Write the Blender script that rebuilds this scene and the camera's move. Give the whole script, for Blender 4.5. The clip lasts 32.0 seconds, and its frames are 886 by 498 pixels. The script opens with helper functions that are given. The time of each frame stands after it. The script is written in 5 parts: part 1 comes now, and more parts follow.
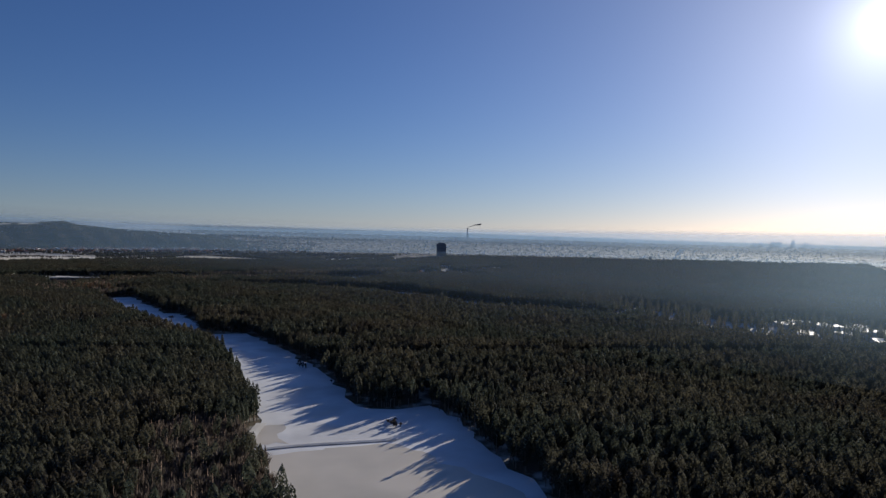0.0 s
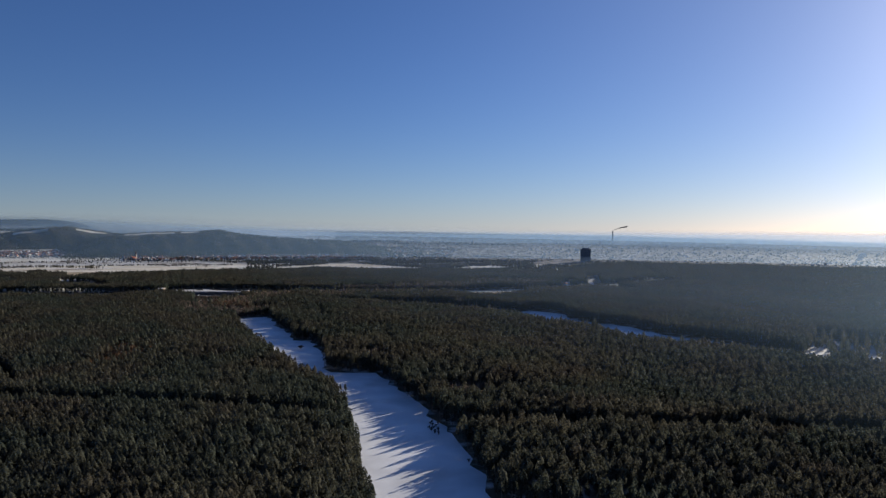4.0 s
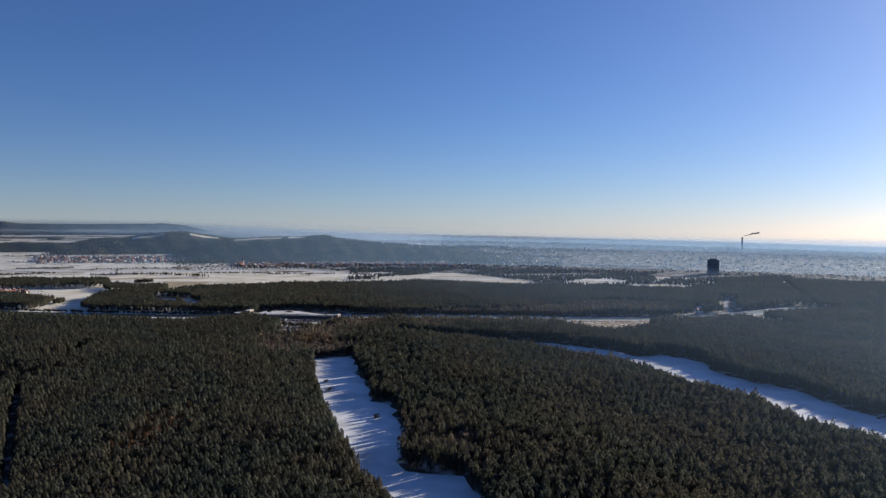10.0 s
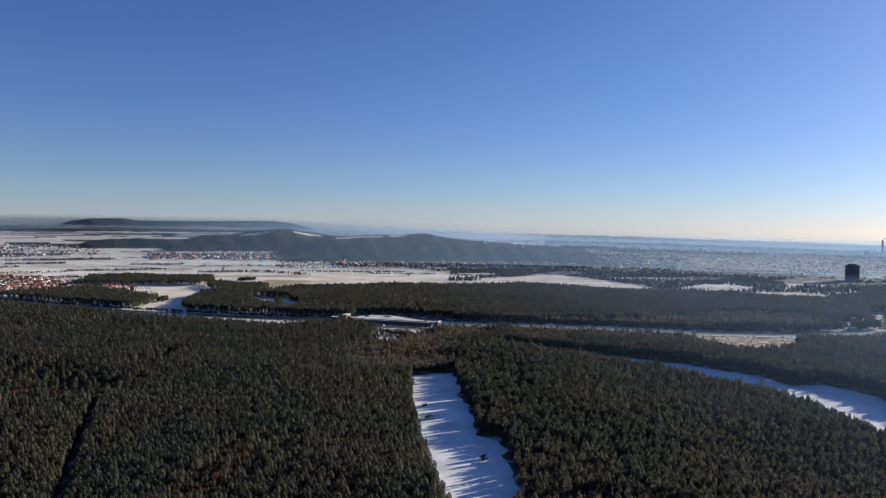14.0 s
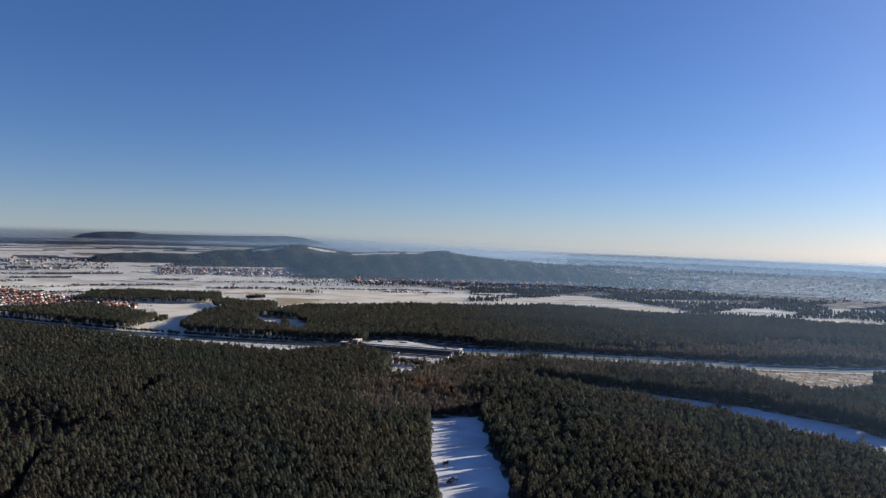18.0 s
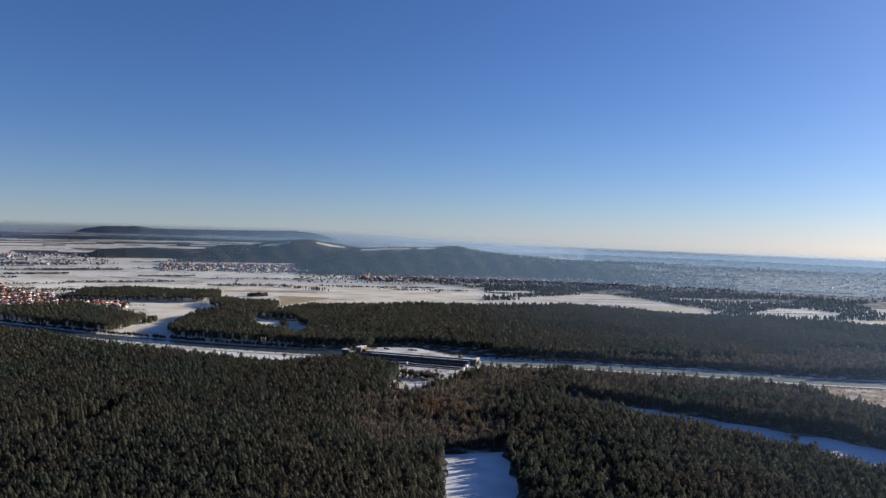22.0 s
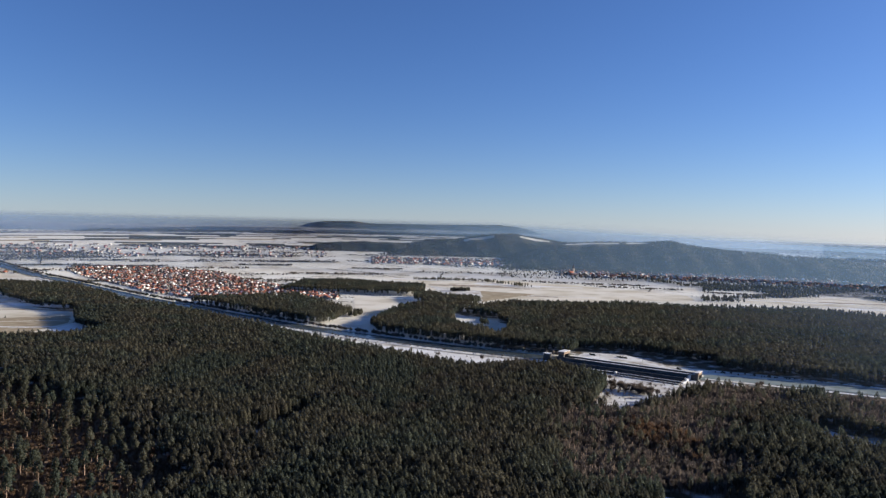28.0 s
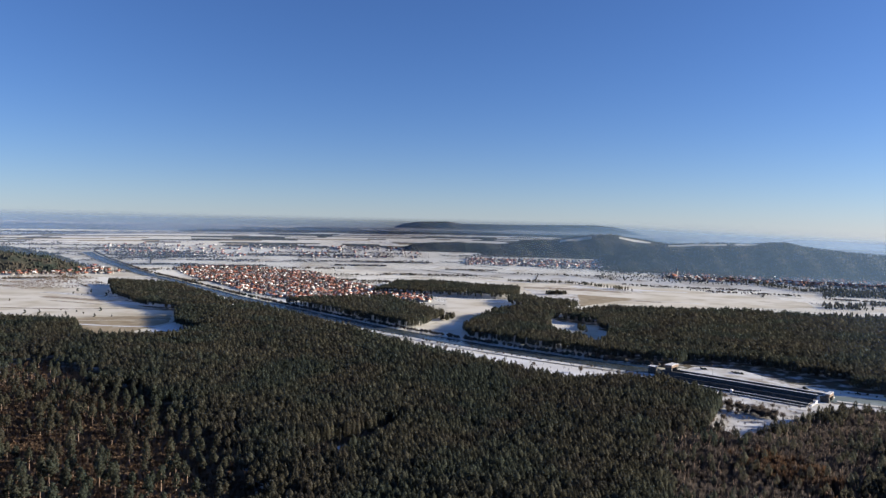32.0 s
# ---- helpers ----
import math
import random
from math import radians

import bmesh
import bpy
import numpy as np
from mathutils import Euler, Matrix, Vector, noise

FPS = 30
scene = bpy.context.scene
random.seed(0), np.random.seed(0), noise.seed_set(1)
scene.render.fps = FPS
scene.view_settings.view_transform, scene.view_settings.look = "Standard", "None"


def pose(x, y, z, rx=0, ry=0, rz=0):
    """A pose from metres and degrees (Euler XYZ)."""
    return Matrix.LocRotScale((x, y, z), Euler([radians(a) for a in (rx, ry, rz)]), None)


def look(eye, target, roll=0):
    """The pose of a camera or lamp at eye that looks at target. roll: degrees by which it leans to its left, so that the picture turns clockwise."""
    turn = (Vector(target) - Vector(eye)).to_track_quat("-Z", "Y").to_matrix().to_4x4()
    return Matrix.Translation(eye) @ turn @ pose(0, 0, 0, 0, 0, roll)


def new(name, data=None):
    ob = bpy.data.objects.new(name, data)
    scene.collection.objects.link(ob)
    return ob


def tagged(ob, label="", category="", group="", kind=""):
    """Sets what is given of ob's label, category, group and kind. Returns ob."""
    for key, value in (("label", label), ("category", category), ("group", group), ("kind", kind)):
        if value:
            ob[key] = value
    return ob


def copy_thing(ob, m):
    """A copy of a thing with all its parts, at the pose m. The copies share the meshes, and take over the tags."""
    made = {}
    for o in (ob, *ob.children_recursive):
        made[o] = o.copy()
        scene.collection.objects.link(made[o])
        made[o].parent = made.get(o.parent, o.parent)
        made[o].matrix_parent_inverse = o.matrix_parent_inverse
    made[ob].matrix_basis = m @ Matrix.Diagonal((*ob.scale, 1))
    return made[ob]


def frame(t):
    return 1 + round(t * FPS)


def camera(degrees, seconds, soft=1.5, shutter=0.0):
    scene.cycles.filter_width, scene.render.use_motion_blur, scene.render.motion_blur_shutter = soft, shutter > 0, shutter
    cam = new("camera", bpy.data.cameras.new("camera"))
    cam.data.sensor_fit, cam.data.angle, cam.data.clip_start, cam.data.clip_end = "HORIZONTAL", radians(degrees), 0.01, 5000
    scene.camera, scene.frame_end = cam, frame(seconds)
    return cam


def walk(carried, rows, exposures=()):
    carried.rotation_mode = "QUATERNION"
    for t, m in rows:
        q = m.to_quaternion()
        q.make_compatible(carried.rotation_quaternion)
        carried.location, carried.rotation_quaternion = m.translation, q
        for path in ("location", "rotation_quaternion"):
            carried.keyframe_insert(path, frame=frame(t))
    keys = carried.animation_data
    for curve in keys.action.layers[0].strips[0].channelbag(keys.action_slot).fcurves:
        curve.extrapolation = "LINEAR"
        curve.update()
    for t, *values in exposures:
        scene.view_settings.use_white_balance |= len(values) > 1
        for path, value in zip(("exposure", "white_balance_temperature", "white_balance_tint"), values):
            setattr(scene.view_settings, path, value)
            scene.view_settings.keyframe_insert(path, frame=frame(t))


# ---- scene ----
cam = camera(64.21, 32.0, soft=1.4)
PATH = [
    (0, (-500.7, -616.6, 110.7), (-410.48, -573.50, 108.55), 0.70),
    (0.5, (-489.2, -611.0, 114.6), (-400.83, -564.19, 112.44), 0.64),
    (1, (-478.1, -604.9, 118.3), (-390.98, -555.80, 116.32), 0.52),
    (1.5, (-467.6, -598.2, 121.7), (-382.66, -545.47, 119.63), 0.37),
    (2, (-456.9, -591.6, 125.5), (-374.40, -535.13, 123.27), 0.19),
    (2.5, (-446.1, -584.7, 129.4), (-364.87, -526.37, 127.14), 0.07),
    (3, (-435.4, -576.9, 132.2), (-355.01, -517.49, 129.97), 0.04),
    (3.5, (-423.4, -567.3, 134.1), (-343.33, -507.50, 131.84), 0.05),
    (5.5, (-364.9, -523.3, 141.0), (-285.43, -462.65, 138.71), 0.01),
    (6, (-352.4, -513.1, 144.1), (-274.03, -451.04, 141.78), 0.13),
    (6.5, (-341.0, -503.8, 147.7), (-262.75, -441.58, 145.30), 0.12),
    (7, (-329.5, -495.6, 151.7), (-251.71, -432.91, 149.24), 0.12),
    (7.5, (-318.5, -487.9, 155.3), (-242.21, -423.32, 152.84), 0.15),
    (8, (-307.6, -479.1, 159.5), (-233.42, -412.11, 156.92), 0.25),
    (8.5, (-297.0, -469.9, 163.1), (-219.94, -406.24, 160.55), 0.25),
    (9, (-286.4, -460.7, 167.4), (-208.96, -397.47, 164.85), 0.18),
    (9.5, (-277.5, -454.0, 172.2), (-202.95, -387.40, 169.67), 0.16),
    (10, (-270.6, -449.6, 178.5), (-200.79, -378.08, 175.87), 0.27),
    (10.5, (-263.6, -443.5, 183.5), (-204.14, -363.16, 180.88), 0.17),
    (11, (-256.1, -435.3, 186.0), (-198.69, -353.45, 183.30), 0.23),
    (11.5, (-248.1, -424.8, 187.0), (-190.56, -343.08, 184.18), 0.39),
    (12, (-239.9, -412.6, 187.2), (-182.24, -330.98, 184.36), 0.44),
    (12.5, (-231.6, -399.2, 186.6), (-173.81, -317.63, 183.65), 0.56),
    (13, (-223.0, -384.8, 185.6), (-164.61, -303.66, 182.70), 0.62),
    (13.5, (-214.3, -370.9, 184.2), (-155.48, -290.04, 181.22), 0.65),
    (14, (-205.2, -356.6, 183.8), (-146.17, -275.99, 180.79), 0.66),
    (14.5, (-196.3, -342.1, 184.0), (-136.98, -261.67, 180.99), 0.66),
    (16.5, (-159.4, -287.5, 183.7), (-100.06, -206.97, 181.35), 0.99),
    (17, (-150.6, -273.2, 183.5), (-92.17, -192.06, 181.88), 1.24),
    (17.5, (-142.2, -258.5, 183.3), (-84.37, -176.93, 182.10), 1.25),
    (18, (-133.5, -243.6, 182.9), (-76.44, -161.48, 182.29), 1.28),
    (18.5, (-124.2, -229.2, 182.9), (-67.90, -146.56, 182.43), 1.34),
    (19, (-114.8, -214.5, 183.0), (-58.70, -131.74, 182.35), 1.25),
    (19.5, (-105.2, -199.7, 183.0), (-49.35, -116.77, 182.48), 1.37),
    (20, (-95.3, -185.0, 183.1), (-39.78, -101.85, 182.57), 1.50),
    (20.5, (-85.9, -170.6, 183.2), (-30.53, -87.29, 182.48), 1.51),
    (21, (-76.6, -155.6, 183.6), (-21.08, -72.37, 182.74), 1.41),
    (21.5, (-66.4, -140.4, 183.4), (-10.89, -57.19, 182.25), 1.35),
    (22, (-56.2, -125.6, 183.5), (-0.54, -42.52, 182.13), 1.32),
    (22.5, (-48.9, -115.0, 183.9), (5.01, -30.75, 182.40), 1.36),
    (23, (-44.6, -107.6, 183.4), (8.83, -23.14, 181.78), 1.33),
    (23.5, (-41.2, -102.0, 183.1), (10.77, -16.54, 181.47), 1.34),
    (24, (-38.1, -97.1, 183.5), (11.97, -10.53, 181.71), 1.26),
    (24.5, (-35.4, -92.4, 184.0), (12.89, -4.88, 182.06), 1.22),
    (25, (-32.6, -88.0, 184.7), (12.62, 1.13, 182.44), 1.22),
    (25.5, (-29.6, -83.1, 184.7), (12.01, 7.79, 182.35), 1.32),
    (26, (-26.0, -77.5, 184.7), (11.73, 15.08, 182.16), 1.25),
    (26.5, (-22.8, -71.0, 185.0), (11.68, 22.82, 182.23), 1.23),
    (28.5, (-11.3, -41.5, 183.6), (17.70, 54.15, 180.77), 1.24),
    (29, (-9.0, -34.8, 183.9), (19.29, 61.11, 181.04), 1.20),
    (29.5, (-7.3, -28.3, 184.2), (19.98, 67.83, 181.28), 1.20),
    (30, (-5.9, -22.5, 184.5), (19.84, 74.12, 181.58), 1.24),
    (30.5, (-4.2, -17.2, 185.0), (19.60, 79.88, 182.03), 1.24),
    (31, (-2.7, -11.8, 185.7), (18.33, 85.94, 182.63), 1.21),
    (31.5, (-1.0, -5.9, 186.4), (17.95, 92.26, 183.21), 1.22),
    (32, (-0.1, 0.1, 187.0), (16.62, 98.60, 183.85), 1.23),
]
walk(cam, [(t, look(eye, target, roll)) for t, eye, target, roll in PATH],
     exposures=[(0, -0.05), (1, 0.08), (2, 0.25), (4, 0.3), (6, 0.36), (9, 0.52), (13, 0.75), (20, 0.68), (26, 0.88), (32, 1.0)])

# ---- light ----
SUN_BEARING, SUN_HEIGHT = 96.4, 14.4
world = bpy.data.worlds.new("winter_sky")
scene.world = world
world.use_nodes = True
wn, wl = world.node_tree.nodes, world.node_tree.links
wn.clear()
sky = wn.new("ShaderNodeTexSky")
sky.sky_type = "NISHITA"
sky.sun_disc = False
sky.sun_elevation, sky.sun_rotation = radians(SUN_HEIGHT), radians(SUN_BEARING)
sky.altitude, sky.air_density, sky.dust_density, sky.ozone_density = 300, 1.0, 0.35, 6.0
bg = wn.new("ShaderNodeBackground")
bg.inputs["Strength"].default_value = 0.06
wo = wn.new("ShaderNodeOutputWorld")
tint = wn.new("ShaderNodeMix")
tint.data_type, tint.blend_type = "RGBA", "MULTIPLY"
tint.inputs[0].default_value = 1.0
tint.inputs[7].default_value = (1.02, 0.98, 1.20, 1)
wl.new(sky.outputs[0], tint.inputs[6])
coord, dot = wn.new("ShaderNodeTexCoord"), wn.new("ShaderNodeVectorMath")
dot.operation = "DOT_PRODUCT"
sb, sh = radians(SUN_BEARING), radians(SUN_HEIGHT)
to_sun = Vector((math.sin(sb) * math.cos(sh), math.cos(sb) * math.cos(sh), math.sin(sh)))
dot.inputs[1].default_value = to_sun
wl.new(coord.outputs["Generated"], dot.inputs[0])
last = tint.outputs[2]
for sharp, gain, hue in ((7000, 40.0, (1, 1, 1)), (620, 9.0, (1, 1, 1)), (60, 2.5, (1.05, 1.0, 0.9)), (9, 1.2, (1.15, 1.08, 0.8))):
    halo, up, plus = wn.new("ShaderNodeMath"), wn.new("ShaderNodeMath"), wn.new("ShaderNodeMix")
    clampd = wn.new("ShaderNodeMath")
    clampd.operation, clampd.inputs[1].default_value = "MAXIMUM", 0.0
    halo.operation, halo.inputs[1].default_value = "POWER", sharp
    up.operation, up.inputs[1].default_value = "MULTIPLY", gain
    warm = wn.new("ShaderNodeMix")
    warm.data_type, warm.blend_type = "RGBA", "MULTIPLY"
    warm.inputs[0].default_value, warm.inputs[7].default_value = 1.0, (*hue, 1)
    wl.new(dot.outputs["Value"], clampd.inputs[0])
    wl.new(clampd.outputs[0], halo.inputs[0])
    wl.new(halo.outputs[0], up.inputs[0])
    plus.data_type, plus.blend_type = "RGBA", "ADD"
    plus.inputs[0].default_value = 1.0
    wl.new(last, plus.inputs[6])
    wl.new(up.outputs[0], warm.inputs[6])
    wl.new(warm.outputs[2], plus.inputs[7])
    last = plus.outputs[2]
# pale winter haze low over the horizon, all round
axis, fall, low, pale = wn.new("ShaderNodeSeparateXYZ"), wn.new("ShaderNodeMath"), wn.new("ShaderNodeMath"), wn.new("ShaderNodeMix")
wl.new(coord.outputs["Generated"], axis.inputs[0])
fall.operation, fall.inputs[0].default_value, fall.use_clamp = "SUBTRACT", 1.0, True
low.operation, low.inputs[1].default_value = "POWER", 17.0
pale.data_type, pale.blend_type = "RGBA", "ADD"
pale.inputs[7].default_value = (1.5, 1.75, 1.85, 1)
wl.new(axis.outputs["Z"], fall.inputs[1])
wl.new(fall.outputs[0], low.inputs[0])
wl.new(low.outputs[0], pale.inputs[0])
wl.new(last, pale.inputs[6])
last = pale.outputs[2]
wl.new(last, bg.inputs["Color"])
wl.new(bg.outputs[0], wo.inputs["Surface"])

sun = new("sun", bpy.data.lights.new("sun", "SUN"))
sun.data.energy, sun.data.angle, sun.data.color = 5.0, radians(0.5), (1.0, 0.91, 0.77)
sun.matrix_world = look(to_sun * 3000, (0, 0, 0))

rng = np.random.default_rng(7)


# ---- materials ----
def material(name, color, rough=0.9, second=None, scale=0.05, detail=4.0, third=None, scale2=0.5, bump=0.0, bump_scale=1.0,
             island=0.0, per_object=0.0, metal=0.0, spread=(0.4, 0.6), spec=0.3):
    m = bpy.data.materials.new(name)
    m.use_nodes = True
    n, l = m.node_tree.nodes, m.node_tree.links
    b = n["Principled BSDF"]
    b.inputs["Roughness"].default_value, b.inputs["Metallic"].default_value = rough, metal
    b.inputs["Specular IOR Level"].default_value = spec
    geo = n.new("ShaderNodeNewGeometry")

    def mix(a, c, factor):
        x = n.new("ShaderNodeMix")
        x.data_type = "RGBA"
        for slot, v in (("A", a), ("B", c)):
            s = [i for i in x.inputs if i.name == slot and i.type == "RGBA"][0]
            if isinstance(v, tuple):
                s.default_value = (*v, 1)
            else:
                l.new(v, s)
        l.new(factor, x.inputs[0])
        return [o for o in x.outputs if o.type == "RGBA"][0]

    def blotch(sc, lo, hi, dt):
        t = n.new("ShaderNodeTexNoise")
        t.inputs["Scale"].default_value, t.inputs["Detail"].default_value = sc, dt
        l.new(geo.outputs["Position"], t.inputs["Vector"])
        r = n.new("ShaderNodeMapRange")
        r.inputs["From Min"].default_value, r.inputs["From Max"].default_value = lo, hi
        l.new(t.outputs["Fac"], r.inputs["Value"])
        return r.outputs["Result"]

    out = tuple(color)
    if second:
        out = mix(out, second, blotch(scale, spread[0], spread[1], detail))
    if third:
        out = mix(out, third, blotch(scale2, 0.5, 0.72, detail))
    if island or per_object:
        h = n.new("ShaderNodeHueSaturation")
        r = n.new("ShaderNodeMapRange")
        w = island or per_object
        r.inputs["To Min"].default_value, r.inputs["To Max"].default_value = 1 - w, 1 + w
        if island:
            l.new(geo.outputs["Random Per Island"], r.inputs["Value"])
        else:
            oi = n.new("ShaderNodeObjectInfo")
            l.new(oi.outputs["Random"], r.inputs["Value"])
        l.new(r.outputs["Result"], h.inputs["Value"])
        if isinstance(out, tuple):
            h.inputs["Color"].default_value = (*out, 1)
        else:
            l.new(out, h.inputs["Color"])
        out = h.outputs["Color"]
    if isinstance(out, tuple):
        b.inputs["Base Color"].default_value = (*out, 1)
    else:
        l.new(out, b.inputs["Base Color"])
    if bump:
        t = n.new("ShaderNodeTexNoise")
        t.inputs["Scale"].default_value, t.inputs["Detail"].default_value = bump_scale, 5
        l.new(geo.outputs["Position"], t.inputs["Vector"])
        u = n.new("ShaderNodeBump")
        u.inputs["Strength"].default_value, u.inputs["Distance"].default_value = bump, 0.3
        l.new(t.outputs["Fac"], u.inputs["Height"])
        l.new(u.outputs["Normal"], b.inputs["Normal"])
    return m


SNOW = material("snow", (0.80, 0.80, 0.80), 0.7, (0.70, 0.69, 0.67), 0.02, third=(0.62, 0.58, 0.50), scale2=0.006, bump=0.3, bump_scale=0.4)
LAKE_SNOW = material("lake_snow", (0.82, 0.83, 0.84), 0.6, (0.70, 0.71, 0.73), 0.03, third=(0.55, 0.55, 0.55), scale2=0.02, bump=0.3, bump_scale=0.3)
ICE = material("bare_ice", (0.62, 0.57, 0.50), 0.5, (0.68, 0.63, 0.55), 0.012, third=(0.44, 0.41, 0.36), scale2=0.012, spec=0.4)
FIELD = material("snowy_field", (0.72, 0.67, 0.57), 0.85, (0.60, 0.54, 0.42), 0.006, third=(0.46, 0.40, 0.29), scale2=0.012, bump=0.3, bump_scale=0.3)
FAR_FIELD = material("far_snowy_field", (0.74, 0.70, 0.62), 0.85, (0.66, 0.61, 0.52), 0.004)
STUBBLE = material("stubble_field", (0.27, 0.21, 0.13), 0.95, (0.34, 0.27, 0.17), 0.02, third=(0.44, 0.38, 0.28), scale2=0.05, bump=0.3, bump_scale=0.5)
PLAIN = material("snowy_plain", (0.78, 0.755, 0.68), 0.85, (0.66, 0.63, 0.54), 0.0035, detail=6, spread=(0.45, 0.65), third=(0.55, 0.49, 0.39), scale2=0.010)


def add_fields(m, width):
    """Fields of different crops and snow depth."""
    n, l = m.node_tree.nodes, m.node_tree.links
    b = n["Principled BSDF"]
    old = b.inputs["Base Color"].links[0].from_socket
    geo = n.new("ShaderNodeNewGeometry")
    mp = n.new("ShaderNodeMapping")
    mp.inputs["Rotation"].default_value = (0, 0, 0.65)
    mp.inputs["Scale"].default_value = (1 / width, 0.45 / width, 0)
    l.new(geo.outputs["Position"], mp.inputs["Vector"])
    last = old
    for feature in ("F1",):
        v = n.new("ShaderNodeTexVoronoi")
        v.feature, v.distance = feature, "CHEBYCHEV"
        v.inputs["Scale"].default_value = 1.0
        l.new(mp.outputs["Vector"], v.inputs["Vector"])
        x = n.new("ShaderNodeMix")
        x.data_type = "RGBA"
        r = n.new("ShaderNodeMapRange")
        sep = n.new("ShaderNodeSeparateColor")
        l.new(v.outputs["Color"], sep.inputs[0])
        l.new(sep.outputs[0], r.inputs["Value"])
        r.inputs["From Min"].default_value, r.inputs["From Max"].default_value, r.inputs["To Max"].default_value = 0.6, 0.95, 0.35
        x.inputs[7].default_value = (0.34, 0.28, 0.19, 1)
        l.new(last, x.inputs[6])
        l.new(r.outputs["Result"], x.inputs[0])
        last = x.outputs[2]
    l.new(last, b.inputs["Base Color"])


add_fields(PLAIN, 110)
SCRUB = material("scrub_ground", (0.34, 0.27, 0.19), 0.95, (0.22, 0.17, 0.12), 0.03, third=(0.70, 0.68, 0.64), scale2=0.05, bump=0.5, bump_scale=0.5)
BRUSH = material("brown_brush", (0.19, 0.125, 0.08), 0.95, (0.14, 0.10, 0.07), 0.05, island=0.35, spec=0.1)
BRACKEN = material("brown_bracken", (0.24, 0.155, 0.095), 0.95, (0.11, 0.075, 0.05), 0.08, third=(0.28, 0.22, 0.15), scale2=0.3, bump=0.6, bump_scale=0.7)
FLOOR = material("forest_floor", (0.10, 0.075, 0.05), 0.95, (0.06, 0.06, 0.035), 0.05, third=(0.65, 0.64, 0.62), scale2=0.06)
PINE = material("pine_needles", (0.056, 0.066, 0.051), 0.9, (0.080, 0.075, 0.054), 0.010, third=(0.064, 0.055, 0.044), scale2=0.022, island=0.16, spec=0.1, bump=0.8, bump_scale=0.9)
LARCH = material("larch_twigs", (0.135, 0.078, 0.045), 0.9, (0.10, 0.066, 0.045), 0.05, island=0.35, spec=0.1)
TWIGS = material("bare_twigs", (0.105, 0.086, 0.074), 0.9, (0.14, 0.118, 0.102), 0.03, island=0.4, spec=0.1)
WILLOW = material("willow_twigs", (0.20, 0.175, 0.15), 0.9, (0.25, 0.22, 0.19), 0.3, island=0.3, spec=0.1)
BARK = material("pine_bark", (0.25, 0.175, 0.13), 0.9, (0.15, 0.11, 0.085), 1.5, island=0.3)
WOODS = material("distant_canopy", (0.026, 0.036, 0.026), 0.9, (0.050, 0.046, 0.034), 0.01, third=(0.075, 0.062, 0.045), scale2=0.02, island=0.3, bump=1.0, bump_scale=0.06)
WATER = material("canal_water", (0.05, 0.062, 0.064), 0.22, (0.08, 0.095, 0.095), 0.05, bump=0.02, bump_scale=0.8, spec=0.22)
THIN_ICE = material("thin_canal_ice", (0.21, 0.25, 0.24), 0.7, (0.16, 0.20, 0.20), 0.02, third=(0.32, 0.35, 0.35), scale2=0.04, spec=0.12)
YARD_SNOW = material("trodden_snow", (0.70, 0.69, 0.67), 0.8, (0.52, 0.49, 0.44), 0.03, third=(0.27, 0.22, 0.16), scale2=0.07, bump=0.4, bump_scale=0.4)
CONCRETE = material("dark_concrete", (0.085, 0.08, 0.075), 0.85, (0.055, 0.052, 0.05), 0.15, third=(0.13, 0.125, 0.12), scale2=0.5)
ROAD = material("road", (0.30, 0.29, 0.28), 0.8, (0.5, 0.49, 0.47), 0.05)
PLASTER = material("house_plaster", (0.52, 0.49, 0.44), 0.85, (0.42, 0.39, 0.35), 0.02, per_object=0.25)
TILES = material("red_tiles", (0.29, 0.095, 0.06), 0.8, (0.19, 0.08, 0.055), 0.3, per_object=0.35)
SLATE = material("dark_tiles", (0.10, 0.09, 0.09), 0.8, (0.16, 0.13, 0.12), 0.3, per_object=0.35)
ROOF_SNOW = material("snowy_roof", (0.78, 0.78, 0.78), 0.7, (0.60, 0.56, 0.52), 0.3)
TOWN = material("town_ground", (0.15, 0.135, 0.12), 0.95, (0.10, 0.09, 0.08), 0.01, third=(0.55, 0.54, 0.52), scale2=0.03)
CITY = material("city_walls", (0.46, 0.44, 0.41), 0.85, (0.25, 0.23, 0.21), 0.01, island=0.4)
HIGHRISE = material("highrise_concrete", (0.24, 0.245, 0.26), 0.8, (0.19, 0.195, 0.21), 0.05)
BRICK = material("brown_brick", (0.24, 0.17, 0.12), 0.85, (0.18, 0.13, 0.10), 0.6)
GLASS = material("window_glass", (0.05, 0.06, 0.07), 0.15, spec=0.6)
STEEL = material("grey_steel", (0.35, 0.36, 0.37), 0.5, metal=0.6)


